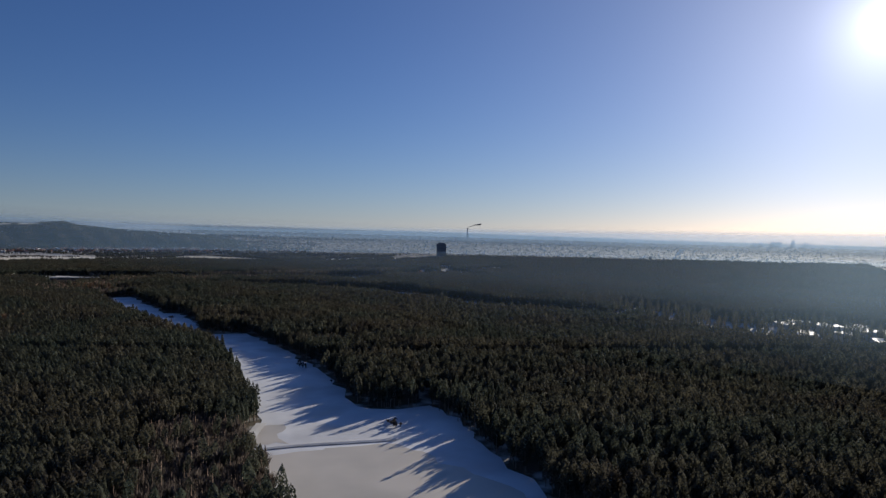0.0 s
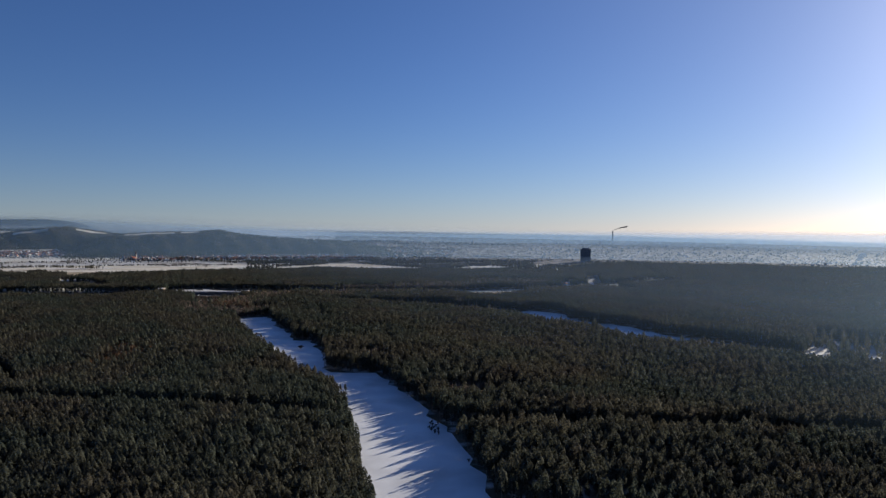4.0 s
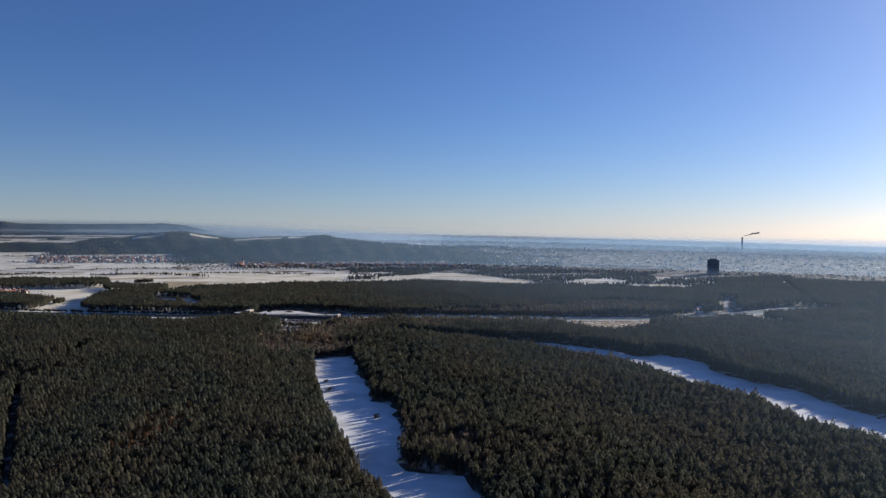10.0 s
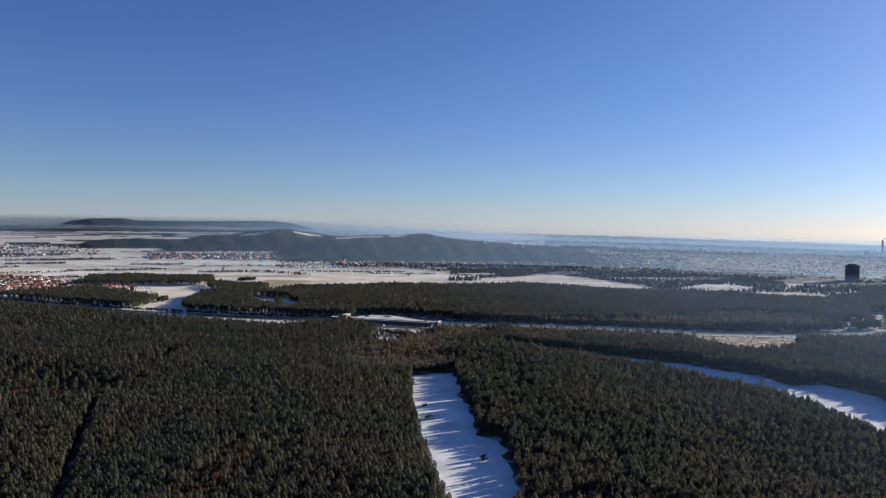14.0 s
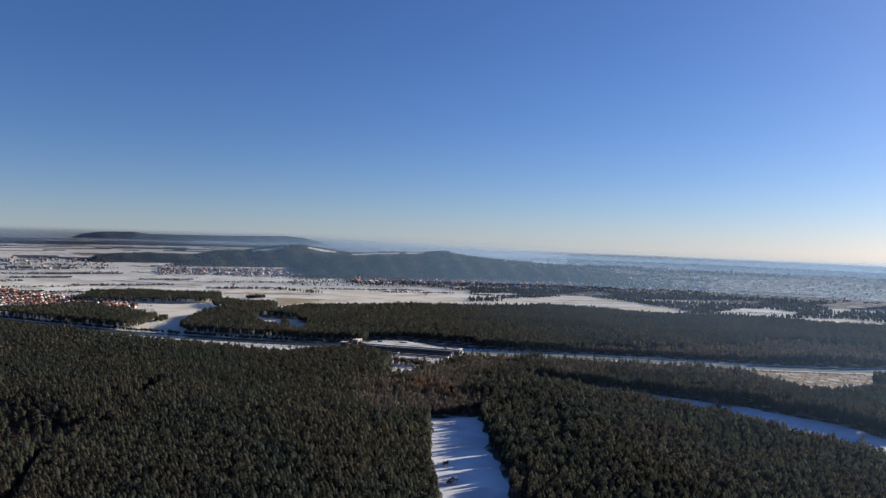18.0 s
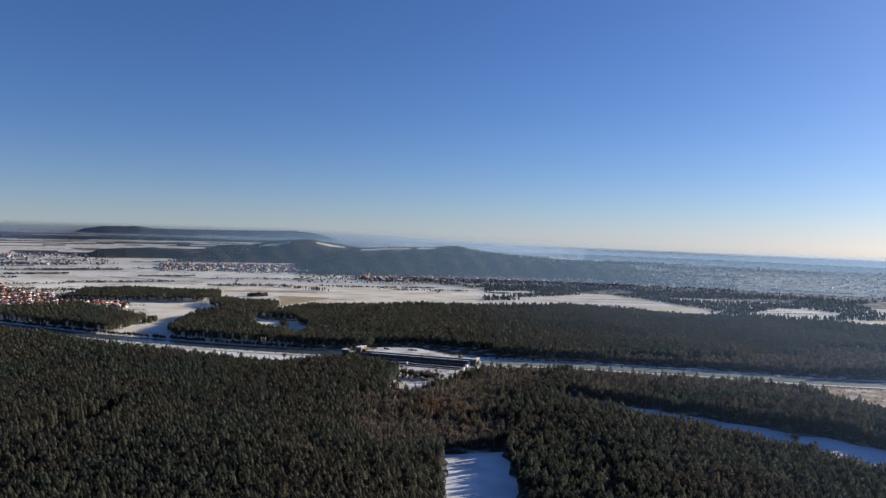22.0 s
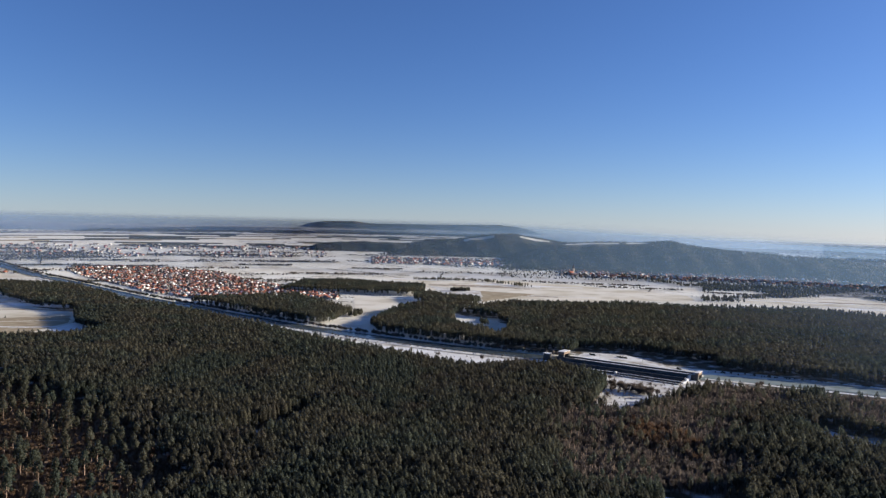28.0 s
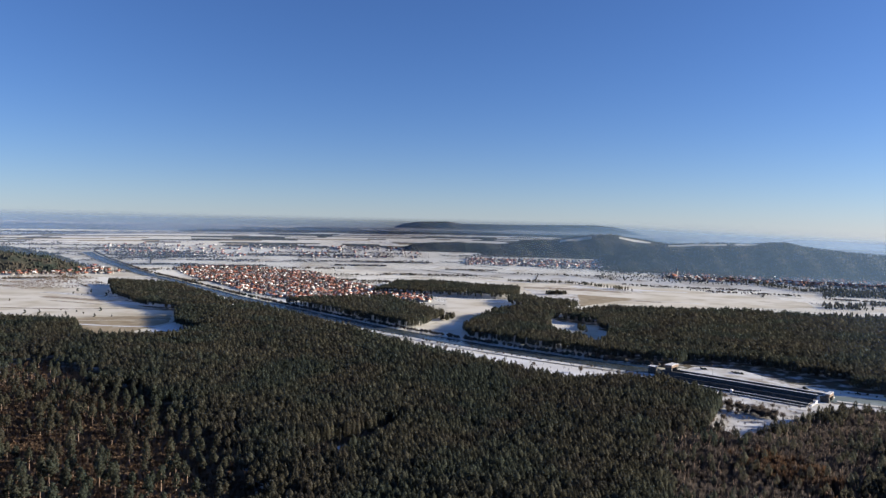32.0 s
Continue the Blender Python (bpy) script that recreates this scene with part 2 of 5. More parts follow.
def let_through(m, share, gaps=0.0, grain=1.0):
    """Foliage passes some light on, and has gaps between its tufts."""
    n, l = m.node_tree.nodes, m.node_tree.links
    b, out = n["Principled BSDF"], n["Material Output"]
    t, x = n.new("ShaderNodeBsdfTranslucent"), n.new("ShaderNodeMixShader")
    l.new(b.inputs["Base Color"].links[0].from_socket, t.inputs["Color"])
    x.inputs[0].default_value = share
    l.new(b.outputs[0], x.inputs[1])
    l.new(t.outputs[0], x.inputs[2])
    last = x
    if gaps:
        geo, tex, ran = n.new("ShaderNodeNewGeometry"), n.new("ShaderNodeTexNoise"), n.new("ShaderNodeMapRange")
        tex.inputs["Scale"].default_value, tex.inputs["Detail"].default_value = grain, 2
        l.new(geo.outputs["Position"], tex.inputs["Vector"])
        l.new(tex.outputs["Fac"], ran.inputs["Value"])
        ran.inputs["From Min"].default_value, ran.inputs["From Max"].default_value = 0.47, 0.55
        ran.inputs["To Max"].default_value = gaps
        last, hole = n.new("ShaderNodeMixShader"), n.new("ShaderNodeBsdfTransparent")
        l.new(ran.outputs["Result"], last.inputs[0])
        l.new(x.outputs[0], last.inputs[1])
        l.new(hole.outputs[0], last.inputs[2])
    l.new(last.outputs[0], out.inputs["Surface"])


let_through(TWIGS, 0.5)
let_through(BRUSH, 0.5)
let_through(PINE, 0.5, 0.9, 1.1)
let_through(LARCH, 0.5)


# ---- helpers of this scene ----
def mesh_of(name, verts, faces, mat, smooth=False):
    me = bpy.data.meshes.new(name)
    me.from_pydata([tuple(map(float, v)) for v in verts], [], [tuple(map(int, f)) for f in faces])
    me.update()
    if smooth:
        me.polygons.foreach_set("use_smooth", np.ones(len(me.polygons), bool))
    me.materials.append(mat)
    return me


def tri_mesh(name, verts, tris, mat, smooth=False):
    """A mesh from numpy arrays of vertices and triangles."""
    me = bpy.data.meshes.new(name)
    me.vertices.add(len(verts))
    me.vertices.foreach_set("co", np.asarray(verts, np.float32).ravel())
    me.loops.add(3 * len(tris))
    me.loops.foreach_set("vertex_index", np.asarray(tris, np.int32).ravel())
    me.polygons.add(len(tris))
    me.polygons.foreach_set("loop_start", np.arange(0, 3 * len(tris), 3, dtype=np.int32))
    if smooth:
        me.polygons.foreach_set("use_smooth", np.ones(len(tris), bool))
    me.update(calc_edges=True)
    me.materials.append(mat)
    return me


def part(name, me, parent, label="", at=None):
    ob = new(name, me)
    ob.parent = parent
    if at is not None:
        ob.matrix_basis = at
    return tagged(ob, label)


def inside(poly, x, y):
    p = np.asarray(poly, float)
    hit = np.zeros(np.shape(x), bool)
    for (x0, y0), (x1, y1) in zip(p, np.roll(p, -1, axis=0)):
        if y0 != y1:
            hit ^= ((y0 > y) != (y1 > y)) & (x < (x1 - x0) * (y - y0) / (y1 - y0) + x0)
    return hit


def off_line(line, x, y):
    """Distance to a polyline."""
    best = np.full(np.shape(x), 1e9)
    for (x0, y0), (x1, y1) in zip(line, line[1:]):
        dx, dy = x1 - x0, y1 - y0
        k = np.clip(((x - x0) * dx + (y - y0) * dy) / (dx * dx + dy * dy), 0, 1)
        best = np.minimum(best, np.hypot(x - x0 - k * dx, y - y0 - k * dy))
    return best


FLAT, REACH = 2600.0, 1500.0


def shrink(x, y):
    """Places farther than FLAT are drawn in, so that the land as far as the horizon fits within 4.1 km."""
    d = np.hypot(x, y)
    r = np.where(d > FLAT, FLAT + REACH * (1 - FLAT / np.maximum(d, FLAT)), d)
    return x * r / np.maximum(d, 1), y * r / np.maximum(d, 1)


def land(x, y):
    """Height of the ground: level near by, rising to the skyline far away."""
    r = np.hypot(x, y)
    b = np.degrees(np.arctan2(x, y))
    rim = np.interp(b, [-180, -120, -60, 0, 35, 50, 65, 80, 88, 95, 120, 180], [60, 60, 174, 174, 162, 150, 128, 104, 90, 80, 60, 60])
    k = np.clip((r - FLAT) / REACH, 0, 1)
    return np.where(r > FLAT, rim * (1 - r / FLAT * (1 - k)).clip(0, 1), 0.0)


def rough_edge(poly, step=12.0, wob=2.5, seed=1):
    """A plan outline, refined and made uneven."""
    r = np.random.default_rng(seed)
    out = []
    for a, b in zip(poly, poly[1:] + poly[:1]):
        a, b = np.array(a, float), np.array(b, float)
        n = max(1, int(np.linalg.norm(b - a) / step))
        for k in range(n):
            out.append(a + (b - a) * k / n + (r.normal(0, wob, 2) if k else 0))
    return out


def sheet(name, poly, z, mat, label, category, wob=2.5, step=12.0, kind="structure"):
    """A flat area with a thickness below its outline."""
    pts = rough_edge(poly, step, wob, len(poly) + int(abs(poly[0][0])))
    bm = bmesh.new()
    top = [bm.verts.new((x, y, z + float(land(x, y)))) for x, y in pts]
    bm.faces.new(top)
    if bm.faces[:][0].normal.z < 0 or sum((a[0] * b[1] - b[0] * a[1]) for a, b in zip(pts, pts[1:] + pts[:1])) < 0:
        bmesh.ops.reverse_faces(bm, faces=bm.faces[:])
    bmesh.ops.triangulate(bm, faces=bm.faces[:])
    me = bpy.data.meshes.new(name)
    bm.to_mesh(me)
    bm.free()
    me.materials.append(mat)
    return tagged(new(name, me), label, category, kind=kind)


def ribbon(name, line, half, z, mat, label, category, crown=0.0):
    """A band along a line: road, canal or bank."""
    p = np.array(line, float)
    fine = []
    for a, b in zip(p, p[1:]):
        n = max(2, int(np.linalg.norm(b - a) / 25))
        fine += [a + (b - a) * k / n for k in range(n)]
    fine = np.array(fine + [p[-1]])
    for _ in range(3):
        fine[1:-1] = (fine[:-2] + 2 * fine[1:-1] + fine[2:]) / 4
    d = np.gradient(fine, axis=0)
    nrm = np.stack([-d[:, 1], d[:, 0]], 1) / np.linalg.norm(d, axis=1)[:, None]
    verts, faces = [], []
    for q, w in zip(fine, nrm):
        for s in (-1, 0, 1):
            x, y = q + w * half * s
            verts.append((x, y, z + float(land(x, y)) + (crown if s == 0 else 0)))
    for k in range(len(fine) - 1):
        for s in (0, 1):
            a = 3 * k + s
            faces.append((a + 1, a, a + 3, a + 4))
    return tagged(new(name, mesh_of(name, verts, faces, mat)), label, category, kind="structure")


# ---- plan ----
LAKE = [(331, 350), (258, 237), (222, 170), (186, 126), (191, 100), (150, 35), (115, -14), (81, -38), (72, -60), (79, -74), (96, -97), (80, -121),
        (52, -162), (20, -216), (-25, -272), (-62, -319), (-110, -364), (-121, -386), (-115, -402), (-96, -415), (-113, -435), (-131, -454), (-168, -486),
        (-205, -524), (-300, -600), (-360, -540), (-272, -432), (-248, -408), (-226, -380), (-212, -362), (-175, -345), (-136, -300), (-92, -252),
        (-66, -222), (-14, -164), (9, -128), (26, -88), (29, -66), (62, -2), (98, 70), (130, 130), (170, 196), (221, 280), (282, 370)]
LAKE2 = [(537, 478), (560, 417), (594, 332), (612, 275), (635, 215), (645, 130), (625, 72), (668, 51), (655, -9), (605, -48), (573, -108),
         (567, -160), (520, -221), (506, -253), (499, -303), (468, -369), (430, -440), (340, -450), (375, -380), (388, -321), (396, -281),
         (420, -240), (438, -180), (444, -140), (460, -75), (514, -5), (528, 30), (526, 115), (538, 190), (530, 260), (508, 380), (492, 470)]
CANAL_UP = [(-960, 3110), (-870, 2960), (-545, 2480), (-225, 1840), (-75, 1575), (100, 1275), (240, 1085), (345, 965), (430, 883), (451, 858)]
CANAL_DOWN = [(566, 712), (592, 712), (700, 625), (805, 512), (900, 390), (1040, 270), (1250, 190), (1500, 140)]
YARD = [(400, 800), (455, 845), (600, 690), (640, 690), (612, 660), (502, 625), (428, 585), (360, 552), (345, 590), (425, 690), (395, 770)]
BANK_FIELD = [(-120, 1560), (-30, 1400), (60, 1250), (150, 1110), (240, 1010), (330, 915), (425, 850), (395, 797), (282, 798), (216, 893), (135, 1030), (30, 1230)]
FIELD_C = [(322, 1826), (449, 1684), (406, 1569), (337, 1422), (257, 1258), (234, 1215), (175, 1262), (258, 1455), (294, 1667)]
GREY_PLOT = [(567, 1690), (616, 2130), (722, 1931), (612, 1624)]
CLEARING = [(478, 1355), (535, 1310), (500, 1225), (470, 1150), (455, 1160), (462, 1235)]
LEFT_FIELDS = [(-1000, 2080), (-700, 2060), (-585, 2061), (-506, 1821), (-386, 1615), (-300, 1530), (-272, 1380), (-255, 1310), (-192, 1214), (-231, 1140), (-330, 1120), (-430, 1250), (-700, 1330), (-1000, 1500)]
BROWN = [(-600, 1425), (-459, 1426), (-372, 1446), (-294, 1466), (-278, 1365), (-300, 1290), (-328, 1205), (-359, 1153), (-406, 1260), (-440, 1310), (-600, 1380)]
WHITE_PLOT = [(-303, 1213), (-284, 1300), (-268, 1365), (-235, 1300), (-200, 1225), (-231, 1150), (-290, 1140)]
CLEARING_E = [(870, 400), (960, 330), (1040, 340), (1010, 270), (850, 176), (745, 215), (790, 320)]
HAMLET = [(600, -400), (560, -500), (480, -570), (560, -660), (430, -740), (245, -720), (250, -620), (325, -515), (435, -410)]
POWER_LINE = [(-420, 453), (-62, -214), (20, -367), (330, -945)]
GLADE = [(-22, 560), (-3, 584), (30, 600), (62, 640), (75, 625), (45, 575), (15, 545), (-10, 545)]
WEIR_YARD = [(365, -310), (375, -240), (440, -165), (480, -190), (460, -250), (440, -310)]
BIG_WOOD = [(478, 905), (385, 985), (470, 1110), (520, 1220), (500, 1330), (457, 1423), (631, 1512), (921, 1462), (1086, 1312), (1290, 1280), (1400, 980), (1500, 860),
            (1600, 700), (1690, 545), (1900, 545), (2150, 640), (2420, 560), (1500, 115), (1250, 190), (1100, 270), (960, 390), (860, 510), (740, 640), (625, 745)]
VILLAGE_WOOD = [(141, 1973), (200, 2120), (235, 2250), (400, 2180), (575, 2018), (510, 1794), (440, 1800), (330, 1860)]
ROAD_LINE = [(1560, 350), (1420, 300), (1350, 262), (1290, 225), (1200, 166), (1100, 40)]
LOCK_YARD = [(470, 885), (590, 720), (655, 775), (580, 905), (515, 925)]
VILLAGE_WOOD2 = [(-79, 1697), (94, 1719), (166, 1751), (251, 1421), (236, 1365), (190, 1290), (140, 1250), (50, 1370), (-40, 1520), (-95, 1610)]
UNDER = [(-390, 700), (-375, 985), (-310, 945), (-225, 835), (-140, 722), (-85, 632), (-45, 500), (-10, 440), (-100, 400), (-181, 420), (-300, 520)]
EAST_ROW = [(1160, 240), (1195, 300), (1305, 300), (1295, 262)]
COPSE = [(-620, 1380), (-559, 1352), (-421, 1298), (-365, 1177), (-430, 1130), (-640, 1130)]
CANAL_COPSE = [(-614, 2175), (-414, 2101), (-264, 1790), (-240, 1720), (-320, 1600), (-386, 1625), (-506, 1835)]
FIELD_WOOD = [(250, 1270), (330, 1420), (450, 1560), (447, 1660), (470, 1760), (520, 1790), (562, 1690), (600, 1600), (560, 1520), (490, 1400), (440, 1340), (420, 1260), (395, 1180), (430, 1100), (420, 1000), (385, 985), (300, 1080), (245, 1150)]
VILLAGE = [(-560, 2780), (-330, 2860), (-25, 2700), (120, 2208), (283, 1880), (262, 1725), (98, 1800), (-50, 1735), (-190, 1930), (-440, 2496)]
SOUTH_EDGE = [(-3000, 1600), (-1000, 1500), (-700, 1330), (-560, 1500), (-460, 1700), (-330, 1780), (-140, 1580), (32, 1235), (135, 1030), (216, 893), (282, 797), (395, 770),
              (425, 690), (500, 640), (612, 690), (700, 590), (800, 480), (880, 360), (1030, 240), (1250, 160), (1500, 110), (2350, 500), (2500, -900),
              (2300, -2000), (-3000, -2000)]
STRETCH = [(-500, -617), (-365, -523), (-256, -435), (-56, -126), (0, 0)]


def wooded(x, y):
    w = inside(SOUTH_EDGE, x, y) | inside(BIG_WOOD, x, y) | inside(VILLAGE_WOOD, x, y) | inside(VILLAGE_WOOD2, x, y) | inside(FIELD_WOOD, x, y)
    for open_area in (LAKE, LAKE2, YARD, BANK_FIELD, FIELD_C, CLEARING, LEFT_FIELDS, CLEARING_E, WEIR_YARD, EAST_ROW):
        w &= ~inside(open_area, x, y)
    w |= inside(COPSE, x, y) | inside(CANAL_COPSE, x, y)
    w &= off_line(POWER_LINE, x, y) > 11
    w &= ~inside(GLADE, x, y)
    w &= ~(inside(HAMLET, x, y) & (np.sin(x * 12.9 + y * 78.2) > -0.985))
    w &= off_line([(-75, 390), (-124, 202), (-160, 60)], x, y) > 4
    w &= ~inside(LOCK_YARD, x, y)
    w &= off_line([(a - 20, b - 12) for a, b in ROAD_LINE], x, y) > 24
    w &= off_line([(a - 45, b - 45) for a, b in CANAL_DOWN], x, y) > 36
    w &= off_line(CANAL_UP, x, y) > 38
    w &= off_line(CANAL_DOWN, x, y) > 27
    return w


def shore_gap(x, y):
    """Gaps in the tree rows that stand on the lake shores."""
    near = np.minimum(off_line(LAKE + LAKE[:1], x, y), off_line(LAKE2 + LAKE2[:1], x, y))
    wave = np.sin(x * 0.21 + y * 0.33) + np.sin(x * 0.47 - y * 0.29 + 1.3) + np.sin(y * 0.12)
    return (near < 2 + 3 * np.clip(wave, 0, 2)) & (np.sin(x * 12.9 + y * 78.2) > -0.75)


# ---- ground ----
def make_ground():
    radii = np.concatenate([np.linspace(0, 2600, 27), np.linspace(2680, 4095, 40), [4099, 4150]])
    n = 240
    verts, faces = [(0, 0, 0)], []
    for r in radii[1:]:
        for k in range(n):
            a = 2 * math.pi * k / n
            x, y = r * math.sin(a), r * math.cos(a)
            verts.append((x, y, float(land(x, y))))
    for k in range(n):
        faces.append((0, 1 + (k + 1) % n, 1 + k))
    for j in range(len(radii) - 2):
        for k in range(n):
            a, b = 1 + j * n + k, 1 + j * n + (k + 1) % n
            faces.append((a, b, b + n, a + n))
    tagged(new("ground", mesh_of("ground", verts, faces, PLAIN, True)), "snow-covered plain reaching to the hazy horizon", "ground", kind="structure")


make_ground()
sheet("forest_floor", SOUTH_EDGE, 0.05, FLOOR, "dark forest floor with patches of old snow", "ground", 4, 40)
sheet("forest_floor", BIG_WOOD, 0.05, FLOOR, "dark forest floor under the pine wood beside the canal", "ground", 4, 30)
sheet("lake", LAKE, 0.25, LAKE_SNOW, "long frozen lake covered with snow between the woods", "lake")
sheet("lake", LAKE2, 0.25, LAKE_SNOW, "frozen snow-covered lake with a weir", "lake")
sheet("yard", YARD, 0.2, YARD_SNOW, "snowy open ground beside the canal lock", "ground")
sheet("canal_bank", BANK_FIELD, 0.2, SNOW, "snow-covered meadow strip along the canal", "meadow")
sheet("field", FIELD_C, 0.2, FIELD, "snowy field between two copses", "field")
sheet("clearing", CLEARING, 0.2, FIELD, "small snowy clearing in the wood", "clearing")
sheet("field", LEFT_FIELDS, 0.2, FIELD, "snowy fields beside the forest", "field")
sheet("field", BROWN, 0.35, STUBBLE, "brown stubble field with thin snow", "field")
sheet("field", WHITE_PLOT, 0.4, SNOW, "smooth snow-covered plot beside the stubble field", "field", 1.5, 20)
for k, line in enumerate(([(-620, 1392), (-440, 1345), (-330, 1300), (-285, 1310)], [(-600, 1405), (-450, 1385), (-290, 1395)], [(-700, 1600), (-520, 1560), (-390, 1585), (-300, 1530)])):
    ribbon("field_track", line, (5, 2.5, 6)[k], 0.5, (SNOW, FIELD, SCRUB)[k], ("snowy farm track across the stubble", "snowy farm track across the stubble", "strip of dry weeds between the fields")[k], "track")
sheet("clearing", CLEARING_E, 0.2, SCRUB, "open snowy scrub ground by the canal", "clearing")
sheet("forest_floor", UNDER, 0.12, BRACKEN, "brown bracken and undergrowth below the open pines", "ground", 5, 15)
sheet("hamlet_ground", HAMLET, 0.2, YARD_SNOW, "snowy ground between the houses in the forest", "ground")
ribbon("canal", CANAL_UP, 18, 0.8, WATER, "straight canal with dark open water", "canal")
ribbon("canal", CANAL_DOWN, 18, 0.8, THIN_ICE, "canal with thin grey-green ice below the lock", "canal")


# ---- forest ----
def clump_set(n, height, radius, low, size, r):
    """Crown of n small uneven clumps."""
    base = np.array([(1, 0, 0), (-1, 0, 0), (0, 1, 0), (0, -1, 0), (0, 0, 1), (0, 0, -1)], float)
    tri = np.array([(0, 2, 4), (2, 1, 4), (1, 3, 4), (3, 0, 4), (2, 0, 5), (1, 2, 5), (3, 1, 5), (0, 3, 5)])
    vs, ts = [], []
    for k in range(n):
        f = (k + 0.5) / n
        z = height * (low + (1 - low) * f)
        wide = radius * (1 - f) ** 0.6 * (0.55 + 0.45 * min(1, 3 * f + 0.3))
        a = k * 2.4 + r.uniform(0, 0.9)
        c = np.array([math.cos(a) * wide * 0.75, math.sin(a) * wide * 0.75, z - size * 0.5])
        s = size * r.uniform(0.75, 1.2)
        vs.append(c + base * r.uniform(0.6, 1.35, (6, 3)) * [s, s, s * 0.85])
        ts.append(tri + 6 * k)
    return np.concatenate(vs), np.concatenate(ts)


def dome_set(rings, sides, height, radius, low, r, blunt=0.0):
    """Pine crown: an uneven dome of branch whorls, wider or more pointed."""
    vs, ts = [], []
    for k in range(rings):
        f = k / rings
        z = height * (low + (1 - low) * f)
        wide = radius * (0.62 + 1.5 * f if f < 0.25 else 1.0 - (f - 0.25) ** (1.15 + blunt) * 1.12)
        a = (np.arange(sides) + r.uniform(0, 1)) * 2 * math.pi / sides + r.normal(0, 0.22, sides)
        d = wide * r.uniform(0.62, 1.28, sides)
        h = z + r.normal(0, 0.055, sides) * height * (1 - low)
        vs += list(zip(np.cos(a) * d, np.sin(a) * d, h))
    vs.append((r.normal(0, 0.3), r.normal(0, 0.3), height))
    for k in range(rings - 1):
        for j in range(sides):
            a, b = k * sides + j, k * sides + (j + 1) % sides
            ts += [(a, b, b + sides), (a, b + sides, a + sides)]
    top = (rings - 1) * sides
    ts += [(top + j, top + (j + 1) % sides, rings * sides) for j in range(sides)]
    return np.array(vs), np.array(ts)


def join_sets(*sets):
    vs, ts, n = [], [], 0
    for v, t in sets:
        vs.append(v)
        ts.append(t + n)
        n += len(v)
    return np.concatenate(vs), np.concatenate(ts)


def twig_set(n, height, radius, r, thin_by=1.0):
    """Bare crown: slender limbs fanning out from the stem."""
    vs, ts = [], []
    for k in range(n):
        a, f = r.uniform(0, 6.28), r.uniform(0.3, 1)
        low = np.array([0, 0, height * r.uniform(0.15, 0.5)])
        tip = np.array([math.cos(a) * radius * f, math.sin(a) * radius * f, height * (1.02 - 0.45 * f * r.uniform(0.5, 1))])
        side = np.array([-math.sin(a), math.cos(a), r.uniform(-0.5, 0.5)]) * r.uniform(0.35, 0.75) * thin_by
        mid = (low + tip) / 2 + [0, 0, 1]
        vs += [low, mid - side, mid + side, tip]
        ts += [(4 * k, 4 * k + 1, 4 * k + 2), (4 * k + 1, 4 * k + 3, 4 * k + 2)]
    return np.array(vs), np.array(ts)


def trunk_set(height, radius, lean=0.0):
    a = np.array([0, 2.09, 4.19])
    low = np.stack([np.cos(a) * radius, np.sin(a) * radius, 0 * a], 1)
    top = np.stack([np.cos(a) * radius * 0.4 + lean, np.sin(a) * radius * 0.4, 0 * a + height], 1)
    return np.concatenate([low, top]), np.array([(0, 1, 4), (0, 4, 3), (1, 2, 5), (1, 5, 4), (2, 0, 3), (2, 3, 5)])


def scatter(spacing, x0, x1, y0, y1, keep, r):
    gx, gy = np.meshgrid(np.arange(x0, x1, spacing), np.arange(y0, y1, spacing))
    x = gx.ravel() + r.uniform(-0.45, 0.45, gx.size) * spacing
    y = gy.ravel() + r.uniform(-0.45, 0.45, gx.size) * spacing
    k = keep(x, y)
    return x[k], y[k]


def plant(name, x, y, shapes, mat, scale, label, category, z=None, stretch=None):
    """One mesh of many plants, each one of the given shapes turned and scaled."""
    r = np.random.default_rng(len(x))
    pick = r.integers(0, len(shapes), len(x))
    vs, ts, base = [], [], 0
    for n, (v, t) in enumerate(shapes):
        k = np.where(pick == n)[0]
        if not len(k):
            continue
        a = r.uniform(0, 6.28, len(k))
        s = scale[k] if isinstance(scale, np.ndarray) else np.full(len(k), scale)
        c, d = np.cos(a)[:, None] * s[:, None], np.sin(a)[:, None] * s[:, None]
        px = v[None, :, 0] * c - v[None, :, 1] * d + x[k][:, None]
        py = v[None, :, 0] * d + v[None, :, 1] * c + y[k][:, None]
        pz = v[None, :, 2] * s[:, None] + (land(x[k], y[k]) if z is None else z[k])[:, None]
        vs.append(np.stack([px, py, pz], -1).reshape(-1, 3))
        ts.append((t[None] + (np.arange(len(k)) * len(v))[:, None, None]).reshape(-1, 3) + base)
        base += len(k) * len(v)
    ob = new(name, tri_mesh(name, np.concatenate(vs), np.concatenate(ts), mat, mat in (PINE, LARCH, WOODS)))
    return tagged(ob, label, category, kind="stuff")


def in_sight(x, y, wide=7.0):
    """The part of the plan that lies ahead of the stretch."""
    out = np.zeros(np.shape(x), bool)
    for ex, ey, b0, b1, near in ((-500, -617, 32, 97, 250), (-424, -567, 21, 86, 290), (-286, -461, 18, 83, 380), (-240, -412, 3, 68, 420), (-115, -214, 2, 67, 430), (-26, -77, -10, 55, 440), (0, 0, -23, 42, 440)):
        b = np.degrees(np.arctan2(x - ex, y - ey))
        out |= (b > b0 - wide) & (b < b1 + wide) & (np.hypot(x - ex, y - ey) > near)
    return out


